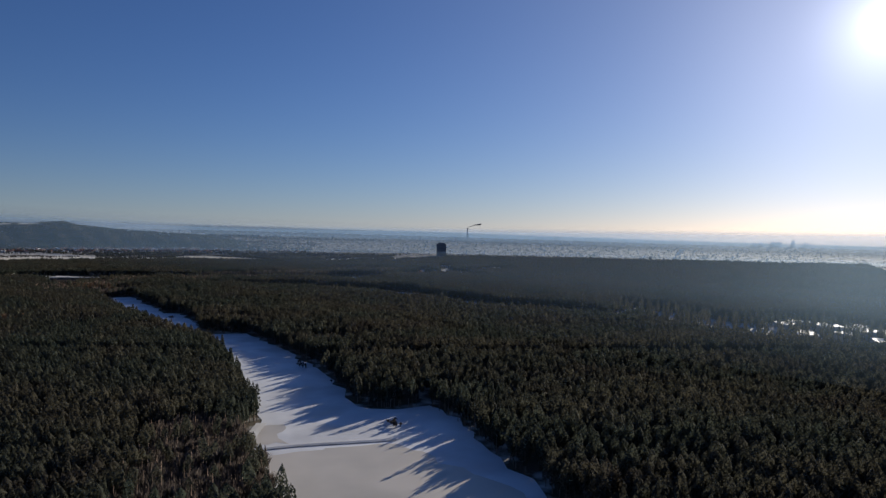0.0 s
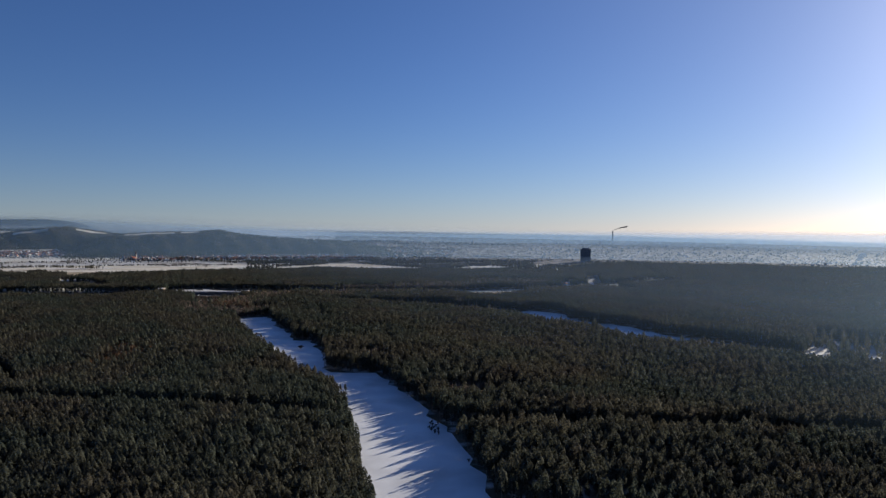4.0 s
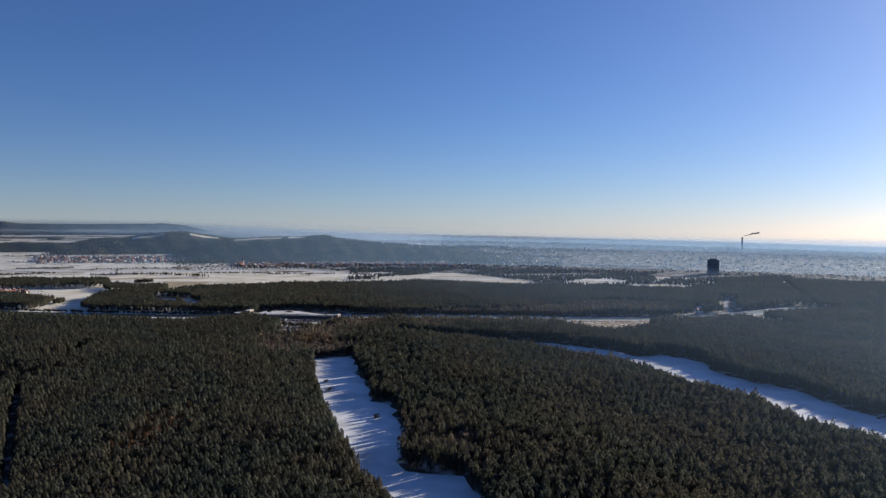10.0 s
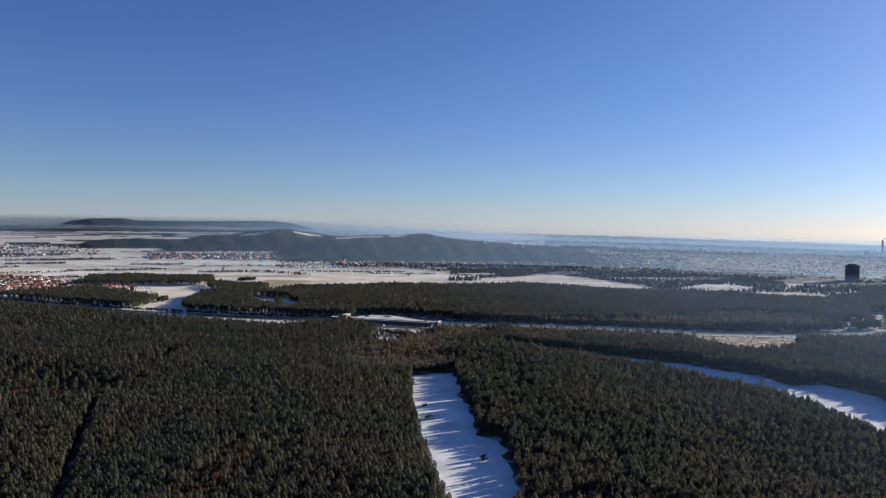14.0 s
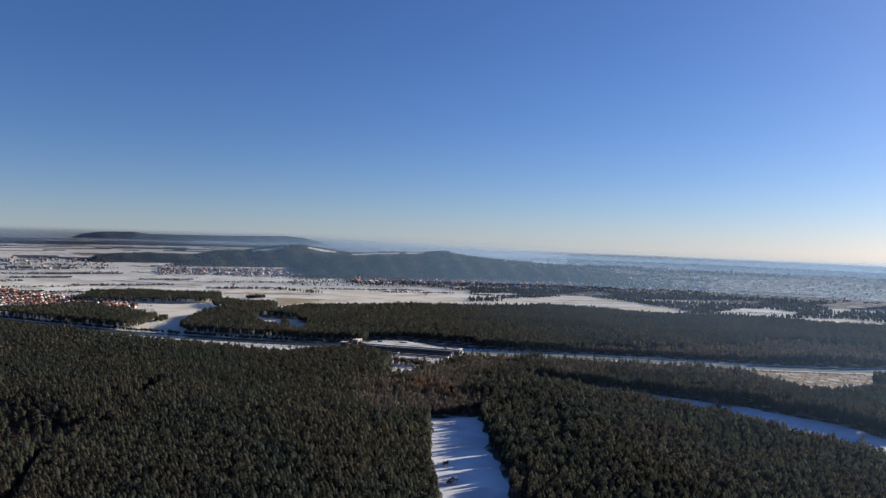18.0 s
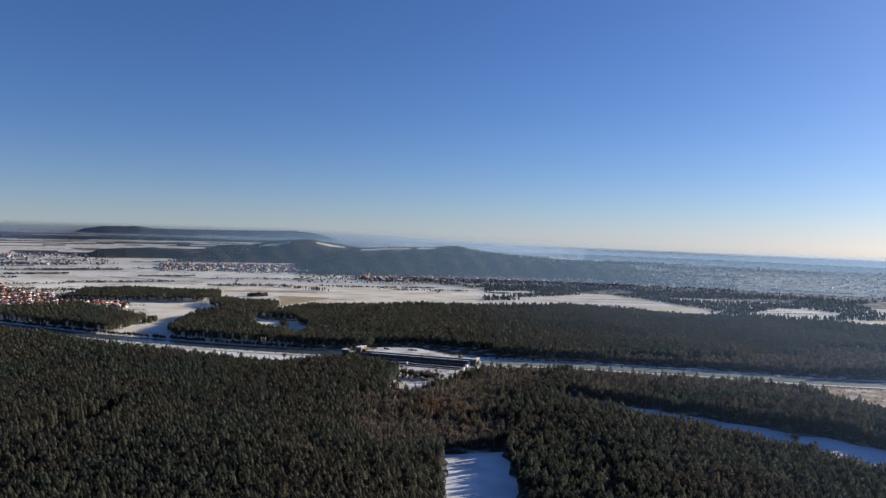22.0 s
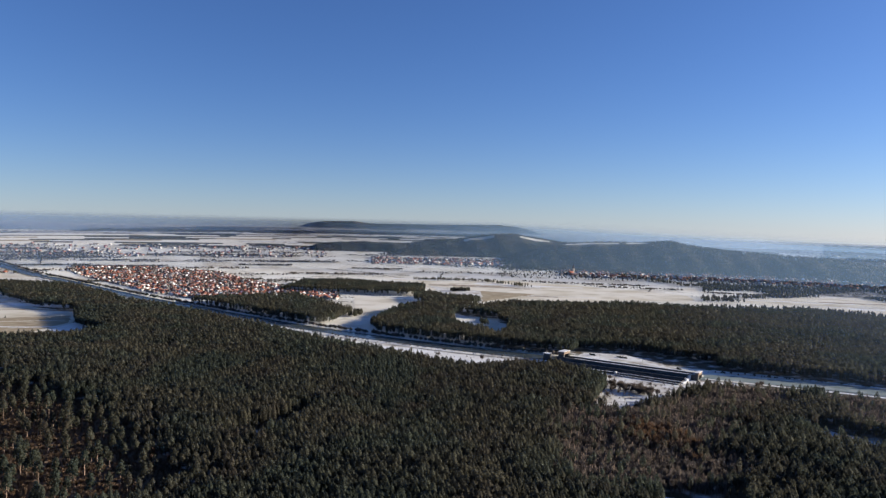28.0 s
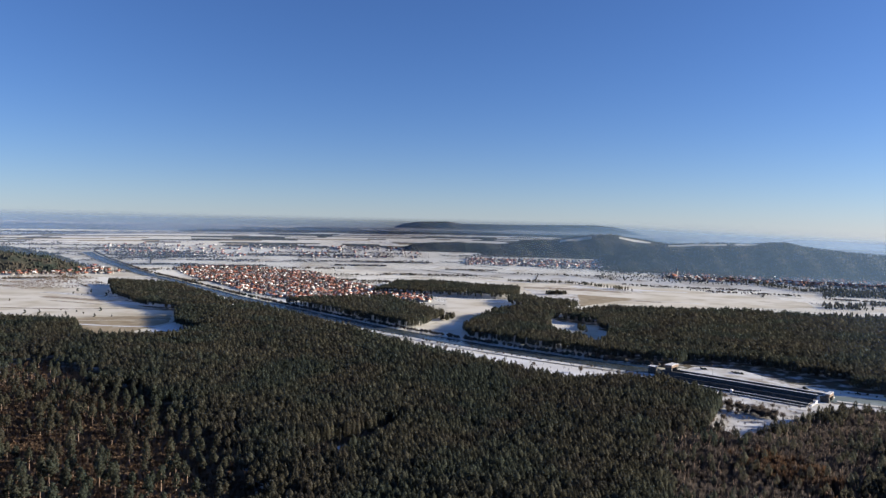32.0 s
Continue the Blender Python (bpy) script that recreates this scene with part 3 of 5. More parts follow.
LARCH_SPOTS = [(343, 463, 24), (338, 492, 16), (350, 438, 14), (-14, 150, 22), (-21, 180, 14), (-35, 130, 24), (-62, 95, 20), (10, 165, 18), (-70, 504, 22)]
BARE_SPOTS = [(330, 500, 75), (290, 440, 50), (380, 520, 40), (250, 400, 35), (700, 420, 60), (760, 330, 60), (820, 250, 70), (650, 520, 50), (520, 340, 26), (505, 420, 26), (1150, 400, 120), (1000, 480, 60), (780, 560, 70), (870, 500, 70), (960, 460, 70), (1060, 420, 70), (540, 600, 40), (600, 380, 14), (622, 300, 10), (655, 190, 14), (690, 90, 16), (590, 610, 45), (400, 480, 45), (640, 500, 55), (600, 460, 40), (450, 550, 45), (500, 560, 35), (640, 600, 45), (545, 560, 30), (60, -240, 26), (130, -60, 22), (120, 10, 14), (160, 40, 14), (215, 150, 12), (338, 545, 26), (-238, -352, 28), (-265, -382, 30), (-295, -416, 34), (320, 420, 45), (300, 385, 30), (345, 400, 30), (265, 395, 22)]


def spot(x, y, spots, r):
    k = np.zeros(len(x), bool)
    for sx, sy, w in spots:
        k |= np.hypot(x - sx, y - sy) + r.normal(0, 8, len(x)) < w
    return k


def make_forest():
    r = np.random.default_rng(3)
    near = [dome_set(3, 5, r.uniform(16.0, 18.0), r.uniform(1.75, 2.35), 0.52, r, r.uniform(0.8, 1.7)) for _ in range(16)]
    mid = [dome_set(2, 5, r.uniform(16.0, 18.0), r.uniform(1.95, 2.45), 0.54, r, r.uniform(0.7, 1.5)) for _ in range(14)]
    far = [dome_set(2, 4, 17.2, r.uniform(4.4, 5.4), 0.55, r, 0.6) for _ in range(12)]
    fine = [dome_set(2, 4, r.uniform(15.5, 17.5), r.uniform(2.8, 3.4), 0.6, r, 0.9) for _ in range(12)]
    border = [dome_set(4, 6, r.uniform(15.5, 18), r.uniform(2.2, 3.0), 0.28, r, r.uniform(0.3, 1.0)) for _ in range(10)]
    tall = [join_sets(clump_set(15, 19, 3.6, 0.52, 1.35, r), dome_set(3, 6, 18.4, 2.5, 0.58, r, 1.0)) for _ in range(6)]
    twigs = [twig_set(58, 14, 3.6, r, 0.55) for _ in range(5)]
    stems = [trunk_set(13, 0.24, d) for d in (-0.4, 0, 0.5)]
    rusty = [twig_set(44, 16, 2.9, r, 0.75) for _ in range(5)]
    for zone, (d0, d1, gap, shapes) in enumerate(((0, 500, 3.75, near), (500, 900, 3.95, mid), (900, 1450, 5.4, fine), (1450, 2800, 8.6, far))):
        x, y = scatter(gap, -900, 2500, -900, 2300, lambda a, b: wooded(a, b) & in_sight(a, b) & ~shore_gap(a, b), r)
        d = off_line(STRETCH, x, y)
        k = (d >= d0) & (d < d1)
        x, y = x[k], y[k]
        open_stand = inside(UNDER, x + r.normal(0, 12, len(x)), y + r.normal(0, 12, len(x)))
        dice = r.uniform(0, 1, len(x))
        bare, larch = spot(x, y, BARE_SPOTS, r) & ~open_stand, spot(x, y, LARCH_SPOTS, r) & ~open_stand
        larch &= dice < 0.8
        bare &= dice < 0.93
        lone = open_stand & (dice < 0.055)
        scrub = open_stand & (dice > 0.3)
        pine = ~(bare | larch | open_stand)
        s = 1.13 * r.normal(1.0, 0.09, len(x)).clip(0.72, 1.3) * (1 + 0.07 * np.sin(x * 0.021 + 1.7 * np.sin(y * 0.013)))
        shore = np.clip(1 - off_line(LAKE[:24], x, y) / 85, 0, 1) ** 0.6
        lane = x * math.sin(radians(90 - SUN_BEARING)) * -1 + y * 0.994
        lane = np.sin(lane * 0.62) + np.sin(lane * 1.43 + 1) + 0.7 * np.sin(lane * 0.17)
        s *= 1 - shore * np.where(lane > 0.7, r.uniform(0.35, 0.65, len(x)), r.uniform(0.0, 0.25, len(x)))
        where = ("near the lake", "in the middle distance", "round the canal", "far off")[zone]
        rim = np.zeros(len(x), bool)
        for dx, dy in ((8, 0), (-8, 0), (0, 8), (0, -8)):
            rim |= ~wooded(x + dx, y + dy)
        inner, rim = pine & ~rim, pine & rim
        plant("pine_forest", x[inner], y[inner], shapes, PINE, s[inner], "dense dark green pine forest " + where, "forest")
        plant("forest_edge", x[rim], y[rim], border, PINE, s[rim], "deep-crowned pines at the forest edge " + where, "forest")
        if bare.any():
            plant("bare_woodland", x[bare], y[bare], twigs, TWIGS, s[bare] * 0.9, "leafless grey-brown broadleaf trees " + where, "woodland")
        if larch.any():
            plant("larch_stand", x[larch], y[larch], rusty, LARCH, s[larch] * 0.92, "rusty brown leafless larches among the pines", "woodland")
        if lone.any():
            plant("open_pines", x[lone], y[lone], tall, PINE, s[lone], "tall pines with rounded crowns over brown undergrowth", "trees")
            plant("tree_trunks", x[lone], y[lone], [trunk_set(16, 0.34, q) for q in (-0.5, 0, 0.6)], BARK, s[lone], "pale reddish trunks of the open pine stand", "trunks")
            plant("undergrowth", x[scrub], y[scrub], [twig_set(26, 6.5, 3.0, r, 0.6) for _ in range(4)], BRUSH, s[scrub], "brown leafless undergrowth between the pines", "shrubs")
        if zone < 2:
            edge = ~wooded(x + 9, y) | ~wooded(x, y - 9) | ~wooded(x - 9, y) | ~wooded(x, y + 9) | larch | bare
            plant("tree_trunks", x[edge], y[edge], stems, BARK, s[edge], "slender reddish pine trunks along the forest edge", "trunks")
    x, y = scatter(34, -2400, 2400, -2000, 1500, lambda a, b: wooded(a, b) & ~in_sight(a, b) & (off_line(STRETCH, a, b) < 2300), r)
    plant("pine_forest", x, y, [clump_set(2, 17, 14, 0.6, 13, r)], PINE, 1.0, "dark pine forest outside the valley", "forest")


make_forest()


# ---- far land ----
def ridge_height(profile, r0, r1, r2, x, y):
    """Height of a ridge given by its crest heights by bearing, its foot, crest and back by distance."""
    q, a = np.hypot(x, y), np.degrees(np.arctan2(x, y))
    f = np.clip(np.where(q <= r1, (q - r0) / (r1 - r0), 1 - 0.6 * (q - r1) / (r2 - r1)), 0, 1)
    f = f * f * (3 - 2 * f)
    h, z0 = np.interp(a, [p[0] for p in profile], [p[1] for p in profile]), land(x, y)
    wave = 7 * np.sin(a * 1.9 + q * 0.004) * np.sin(q * 0.013 + a) * f * (1 - f) * 4 * np.clip((h - z0 - 15) / 50, 0, 1)
    return z0 - 4 + np.maximum(h - z0, 0) * f + wave


def hill(name, profile, r0, r1, r2, mat, label, grown=0.0, snowy=()):
    """A wooded ridge, with trees of the given size on it where it is near enough."""
    b = np.arange(profile[0][0], profile[-1][0] + 0.01, 0.14)
    rr = np.concatenate([np.linspace(r0, r1, 44), np.linspace(r1, r2, 8)[1:]])
    g = np.random.default_rng(int(r0))
    a, q = np.meshgrid(np.radians(b), rr)
    x, y = (q * np.sin(a)).ravel(), (q * np.cos(a)).ravel()
    z = ridge_height(profile, r0, r1, r2, x, y) + g.uniform(0, 1.5, len(x))
    n = len(b)
    faces = [(j * n + k, j * n + k + 1, j * n + k + 1 + n, j * n + k + n) for j in range(len(rr) - 1) for k in range(n - 1)]
    me = mesh_of(name, np.c_[x, y, z], faces, mat, True)
    me.materials.append(FIELD)
    bear = [b[k] for j in range(len(rr) - 1) for k in range(n - 1)]
    dist = [rr[j] for j in range(len(rr) - 1) for k in range(n - 1)]
    me.polygons.foreach_set("material_index", np.array([int(any(s[0] < p < s[1] and s[2] < q < s[3] for s in snowy)) for p, q in zip(bear, dist)], np.int32))
    if grown:
        m = int((b[-1] - b[0]) * (r1 + 40 - r0) * 0.42)
        p, q = g.uniform(b[0], b[-1], m), g.uniform(r0 + 15, r1 + 40, m)
        for s in snowy:
            k = ~((p > s[0] - 0.2) & (p < s[1] + 0.2) & (q > s[2] - 40) & (q < s[3]))
            p, q = p[k], q[k]
        x, y = q * np.sin(np.radians(p)), q * np.cos(np.radians(p))
        plant("hill_forest", x, y, [dome_set(2, 5, 16, 6.5, 0.1, g) for _ in range(6)], WOODS, grown * g.uniform(0.7, 1.25, len(x)), "dark forest covering the hill", "forest",
              z=ridge_height(profile, r0, r1, r2, x, y) - 1)
    return tagged(new(name, me), label, "hill", kind="structure")


MAIN_HILL = [(22, 40), (24, 80), (25.5, 110), (27, 128), (30, 140), (33, 141), (35.4, 151), (37, 132), (40, 113), (44, 98), (46.5, 92), (50, 62), (52, 36), (55, 8)]
hill("hill", MAIN_HILL, 2880, 3350, 3650, WOODS, "long hill covered with dark forest behind the villages", 0.55, ((27.2, 31.4, 3270, 3320), (32, 33.6, 3290, 3340)))
hill("hill", [(12, 60), (14.5, 110), (16.7, 131), (18.3, 133), (21.5, 164), (23, 168), (26, 139), (28, 120), (31, 110)], 3260, 3580, 3750, WOODS, "dark wooded ridge rising behind the plain", 0.5, ((19, 21.5, 3480, 3530), (23.5, 26, 3500, 3540)))
hill("hill", [(5.5, 60), (7, 100), (8.5, 112), (11, 116), (13, 112), (15, 95), (16.5, 60)], 3380, 3460, 3500, WOODS, "low wooded rise on the snowy plain", 0.45)
hill("hill", [(-8, 40), (-5, 78), (0, 84), (3, 70), (6, 50)], 3400, 3500, 3600, WOODS, "low wooded rise on the snowy plain")
hill("far_ridge", [(4.4, 150), (5.3, 172), (6.3, 202), (7.6, 217), (10, 221), (11.2, 209), (16, 210), (21.9, 216), (23.4, 206), (24.6, 186), (26, 150)], 3900, 4080, 4098, WOODS, "hazy blue table mountain on the horizon")
hill("hill", [(-14, 120), (-9, 152), (-4, 158), (1, 155), (5, 163), (9, 158), (12, 162), (18, 158), (22, 163), (25, 150), (28, 120)], 3685, 3730, 3800, WOODS, "low wooded rise in front of the table mountain", 0.4)


def make_slope(profile, r0, r1, rows, seed):
    """A gentle far slope laid out in long fields with belts of wood between them."""
    g = np.random.default_rng(seed)
    b = np.arange(profile[0][0], profile[-1][0] + 0.01, 0.25)
    rr = np.linspace(r0, r1, rows)
    a, q = np.meshgrid(np.radians(b), rr)
    x, y = (q * np.sin(a)).ravel(), (q * np.cos(a)).ravel()
    f = np.repeat(np.linspace(0, 1, rows), len(b))
    h = np.interp(np.degrees(a).ravel(), [p[0] for p in profile], [p[1] for p in profile])
    z = land(x, y) * (1 - f) + h * f - 3 * (1 - f)
    n = len(b)
    faces, slot = [], []
    for j in range(rows - 1):
        k = 0
        while k < n - 1:
            run, kind = int(g.integers(4, 26)), int(g.choice(4, p=[0.46, 0.14, 0.12, 0.28]))
            for m in range(k, min(k + run, n - 1)):
                faces.append((j * n + m, j * n + m + 1, j * n + m + 1 + n, j * n + m + n))
                slot.append(kind)
            k += run
    me = mesh_of("slope", np.c_[x, y, z], faces, FAR_FIELD, True)
    for m in (YARD_SNOW, STUBBLE, WOODS):
        me.materials.append(m)
    me.polygons.foreach_set("material_index", np.array(slot, np.int32))
    tagged(new("slope", me), "snowy fields and belts of wood rising towards the horizon", "fields", kind="structure")


make_slope([(-30, 100), (-14, 132), (-6, 140), (1, 143), (10, 145), (18, 144), (24, 140), (28, 110)], 3480, 3700, 16, 4)
make_slope([(-35, 130), (-20, 160), (-10, 170), (2, 176), (12, 177), (22, 174), (28, 150)], 3830, 3910, 9, 5)
hill("hill", [(-40, 60), (-34, 84), (-28, 92), (-22, 84), (-19.5, 62), (-17, 12)], 2680, 2900, 3150, WOODS, "dark wooded hill beside the village", 0.6)


# ---- hedges and copses on the plain ----
def make_hedges():
    r = np.random.default_rng(11)
    xs, ys, ss = [], [], []
    for k in range(300):
        b, q = r.uniform(-48, 64), r.uniform(1480, 3950)
        cx, cy = q * math.sin(radians(b)), q * math.cos(radians(b))
        a = r.normal(-0.75, 0.35) + (math.pi / 2 if r.uniform() < 0.2 else 0)
        n = int(r.uniform(80, 420) / 4)
        t = (np.arange(n) - n / 2) * 4
        xs.append(cx + t * math.cos(a) + r.normal(0, 1.5, n))
        ys.append(cy + t * math.sin(a) + r.normal(0, 1.5, n))
        ss.append(r.uniform(0.16, 0.38) * r.uniform(0.7, 1.2, n))
    for k in range(170):
        b, q = r.uniform(-48, 64) if k % 2 else r.uniform(-40, 14), 2150 + 1850 * r.uniform(0, 1) ** 0.6
        n = int(r.uniform(40, 190))
        w = r.uniform(20, 60)
        cx, cy = q * math.sin(radians(b)), q * math.cos(radians(b))
        u, g = r.uniform(-4, 4, n) * w, r.uniform(-0.4, 0.4, n) * w
        xs.append(cx + u * math.cos(radians(b)) + g * math.sin(radians(b)))
        ys.append(cy - u * math.sin(radians(b)) + g * math.cos(radians(b)))
        ss.append(r.uniform(0.5, 0.8, n))
    for k in range(130):
        b, q = r.uniform(-50, 30), 2900 + 1130 * r.uniform(0, 1) ** 0.8
        cx, cy = q * math.sin(radians(b)), q * math.cos(radians(b))
        n = int(r.uniform(40, 170))
        u, g = r.uniform(-1, 1, n) * n * 1.7, r.uniform(-14, 14, n)
        xs.append(cx + u * math.cos(radians(b)) + g * math.sin(radians(b)))
        ys.append(cy - u * math.sin(radians(b)) + g * math.cos(radians(b)))
        ss.append(r.uniform(0.35, 0.7, n))
    for side in (1, -1):
        for line, off, size in ((CANAL_UP, 29, 0.7), (CANAL_DOWN, 31, 0.3)):
            for (x0, y0), (x1, y1) in zip(line, line[1:]):
                d = math.hypot(x1 - x0, y1 - y0)
                n = int(d / 2.4)
                t = r.uniform(0, 1, n)
                nx, ny = -(y1 - y0) / d, (x1 - x0) / d
                if side < 0 and line is CANAL_DOWN:
                    continue
                keep = r.uniform(0, 1, n) < (0.9 if side > 0 else 0.35)
                xs.append((x0 + (x1 - x0) * t + nx * off * side + r.normal(0, 2.0, n))[keep])
                ys.append((y0 + (y1 - y0) * t + ny * off * side + r.normal(0, 2.0, n))[keep])
                ss.append((size * (1 if side > 0 else 0.5) * r.uniform(0.6, 1.3, n))[keep])
    x, y, s = map(np.concatenate, (xs, ys, ss))
    k = ~wooded(x, y) & (off_line(CANAL_UP, x, y) > 24) & (off_line(CANAL_DOWN, x, y) > 27) & (np.hypot(x, y) < 4060)
    for area in (FIELD_C, LEFT_FIELDS, CLEARING, YARD, CLEARING_E, *OPEN_PLAIN):
        k &= ~inside(area, x, y)
    x, y, s = x[k], y[k], s[k]
    pine = r.uniform(0, 1, len(x)) < 0.45
    shapes = [clump_set(1, 15, 1, 0.1, 5.5, r) for _ in range(6)]
    plant("far_hedgerow", x[pine], y[pine], shapes, WOODS, s[pine], "dark hedgerows and copses between the far fields", "hedgerow")
    plant("far_hedgerow", x[~pine], y[~pine], shapes, TWIGS, s[~pine], "leafless brown tree rows between the far fields", "hedgerow")


OPEN_PLAIN = [[(560, 2560), (690, 2330), (980, 2330), (1174, 2050), (1310, 1740), (1240, 1610), (653, 1600), (576, 1900), (600, 2200)],
              [(1380, 1630), (1853, 1660), (1715, 1185), (1667, 1045), (1470, 1021), (1480, 1250), (1339, 1470)],
              [(1640, 860), (1930, 730), (1900, 560), (1690, 560), (1620, 760)],
              [(2100, 830), (2340, 1040), (2900, 1010), (2700, 830)]]
for outline in OPEN_PLAIN:
    sheet("field", outline, 0.15, FIELD, "wide snowy field on the open plain", "field", 6, 40)
sheet("field", [(724, 1931), (851, 1817), (675, 1683), (616, 1628)], 0.3, STUBBLE, "brown ploughed plot with thin snow", "field")
sheet("field", GREY_PLOT, 0.24, YARD_SNOW, "grey half-thawed plot on the open plain", "field", 4, 30)
sheet("village_ground", VILLAGE, 0.12, TOWN, "thawed snowy gardens between the village houses", "ground", 8, 40)
r_strip = np.random.default_rng(12)
for cx, cy, n in ((900, 1900, 7), (800, 2200, 4), (1580, 1350, 6), (1760, 700, 3), (-430, 1680, 6)):
    for k in range(n):
        sx, sy, w, d = cx + r_strip.uniform(-160, 160), cy + r_strip.uniform(-230, 230), r_strip.uniform(70, 190), r_strip.uniform(4, 22)
        u, v = Vector((0.86, -0.5)), Vector((0.5, 0.86))
        corners = [Vector((sx, sy)) + u * a * w + v * b * d for a, b in ((-1, -1), (1, -1), (1, 1), (-1, 1))]
        sheet("field_strip", [tuple(c) for c in corners], 0.22 + 0.01 * k, (SCRUB, YARD_SNOW, SNOW)[k % 3], "narrow field strip with stubble showing through snow", "field", 1, 40)
sheet("glade", GLADE, 0.2, SNOW, "snowy glade among the pines", "glade", 2, 8)
sheet("ice", [(-232, -384), (-178, -437), (-215, -520), (-300, -560), (-275, -440)], 0.32, ICE, "grey bare ice on the pond below the causeway", "ice", 3, 10)
sheet("ice", [(-186, -352), (-176, -362), (-205, -388), (-216, -370)], 0.32, ICE, "grey ice patch behind the causeway", "ice", 2, 6)
make_hedges()

# ---- causeway, paths and lake shore ----
ribbon("causeway", [(-226, -376), (-205, -391), (-190, -414), (-172, -433)], 2.2, 0.7, SNOW, "low snowy causeway across the pond", "causeway", 0.5)
ribbon("path", [(-330, -510), (-272, -436), (-250, -412), (-228, -380), (-212, -364), (-180, -349)], 3.0, 0.45, SNOW, "snowy track along the pond", "path", 0.1)
ribbon("path", [(-222, -318), (-243, -344), (-262, -366), (-282, -386), (-330, -436)], 5, 0.35, SNOW, "snowy forest track among bare trees", "path")
ribbon("path", [(-236, -378), (-250, -391), (-271, -409), (-300, -440)], 4, 0.35, SNOW, "narrow snowy track along the pond", "path")
ribbon("path", [(-400, 416), (-172, -9), (-66, -206)], 2.2, 0.3, SNOW, "snowy track under the power line", "path")
ribbon("path", [(-75, 390), (-124, 202), (-165, 40), (-190, -60)], 1.6, 0.3, FLOOR, "narrow dark forest ride", "path")
ribbon("road", [(1560, 350), (1420, 300), (1350, 262), (1290, 225), (1200, 166), (1100, 40)], 5.5, 0.5, ROAD, "curving salted road through the wood", "road")
ribbon("towpath", [(-845, 2970), (-520, 2492), (-202, 1853), (-52, 1588), (121, 1287), (259, 1101), (363, 982), (472, 898)], 3, 1.2, SNOW, "snowy towpath on the canal bank", "path")
ribbon("towpath", [(-575, 2460), (-255, 1822), (-105, 1556), (72, 1258), (214, 1066), (318, 943), (430, 845)], 4, 1.2, SNOW, "snowy towpath on the canal bank", "path")
ribbon("towpath", [(615, 745), (722, 645), (826, 530), (920, 405), (1055, 290), (1260, 212), (1500, 162)], 4, 1.2, SNOW, "snowy towpath below the lock", "path")
ribbon("towpath", [(570, 700), (682, 600), (785, 492), (880, 374), (1025, 250), (1240, 170), (1500, 118)], 3.5, 1.2, SNOW, "snowy towpath below the lock", "path")


def trunk_mesh(name, height, radius, mat):
    bm = bmesh.new()
    bmesh.ops.create_cone(bm, cap_ends=True, segments=7, radius1=radius, radius2=radius * 0.35, depth=height)
    bmesh.ops.translate(bm, verts=bm.verts, vec=(0, 0, height / 2))
    me = bpy.data.meshes.new(name)
    bm.to_mesh(me)
    bm.free()
    me.materials.append(mat)
    return me


def crown_mesh(name, clumps, mat):
    return tri_mesh(name, clumps[0], clumps[1], mat)


def brush_set(n, height, radius, r):
    """Round bare crown of thin twigs that spread to all sides."""
    d = r.normal(0, 1, (n, 3))
    d /= np.linalg.norm(d, axis=1)[:, None]
    mid = np.array([0, 0, height * 0.58])
    tip = mid + d * [radius, radius, height * 0.42] * r.uniform(0.7, 1.05, n)[:, None]
    low = mid * [1, 1, 0.75] + d * [radius, radius, height * 0.4] * 0.12
    side = np.cross(d, r.normal(0, 1, (n, 3)))
    side *= (r.uniform(0.10, 0.2, n) / np.linalg.norm(side, axis=1))[:, None]
    bend = (low + tip) / 2 + r.normal(0, 0.25, (n, 3))
    v = np.stack([low, bend - side, bend + side, tip], 1).reshape(-1, 3)
    t = (np.array([(0, 1, 2), (1, 3, 2)])[None] + 4 * np.arange(n)[:, None, None]).reshape(-1, 3)
    return v, t


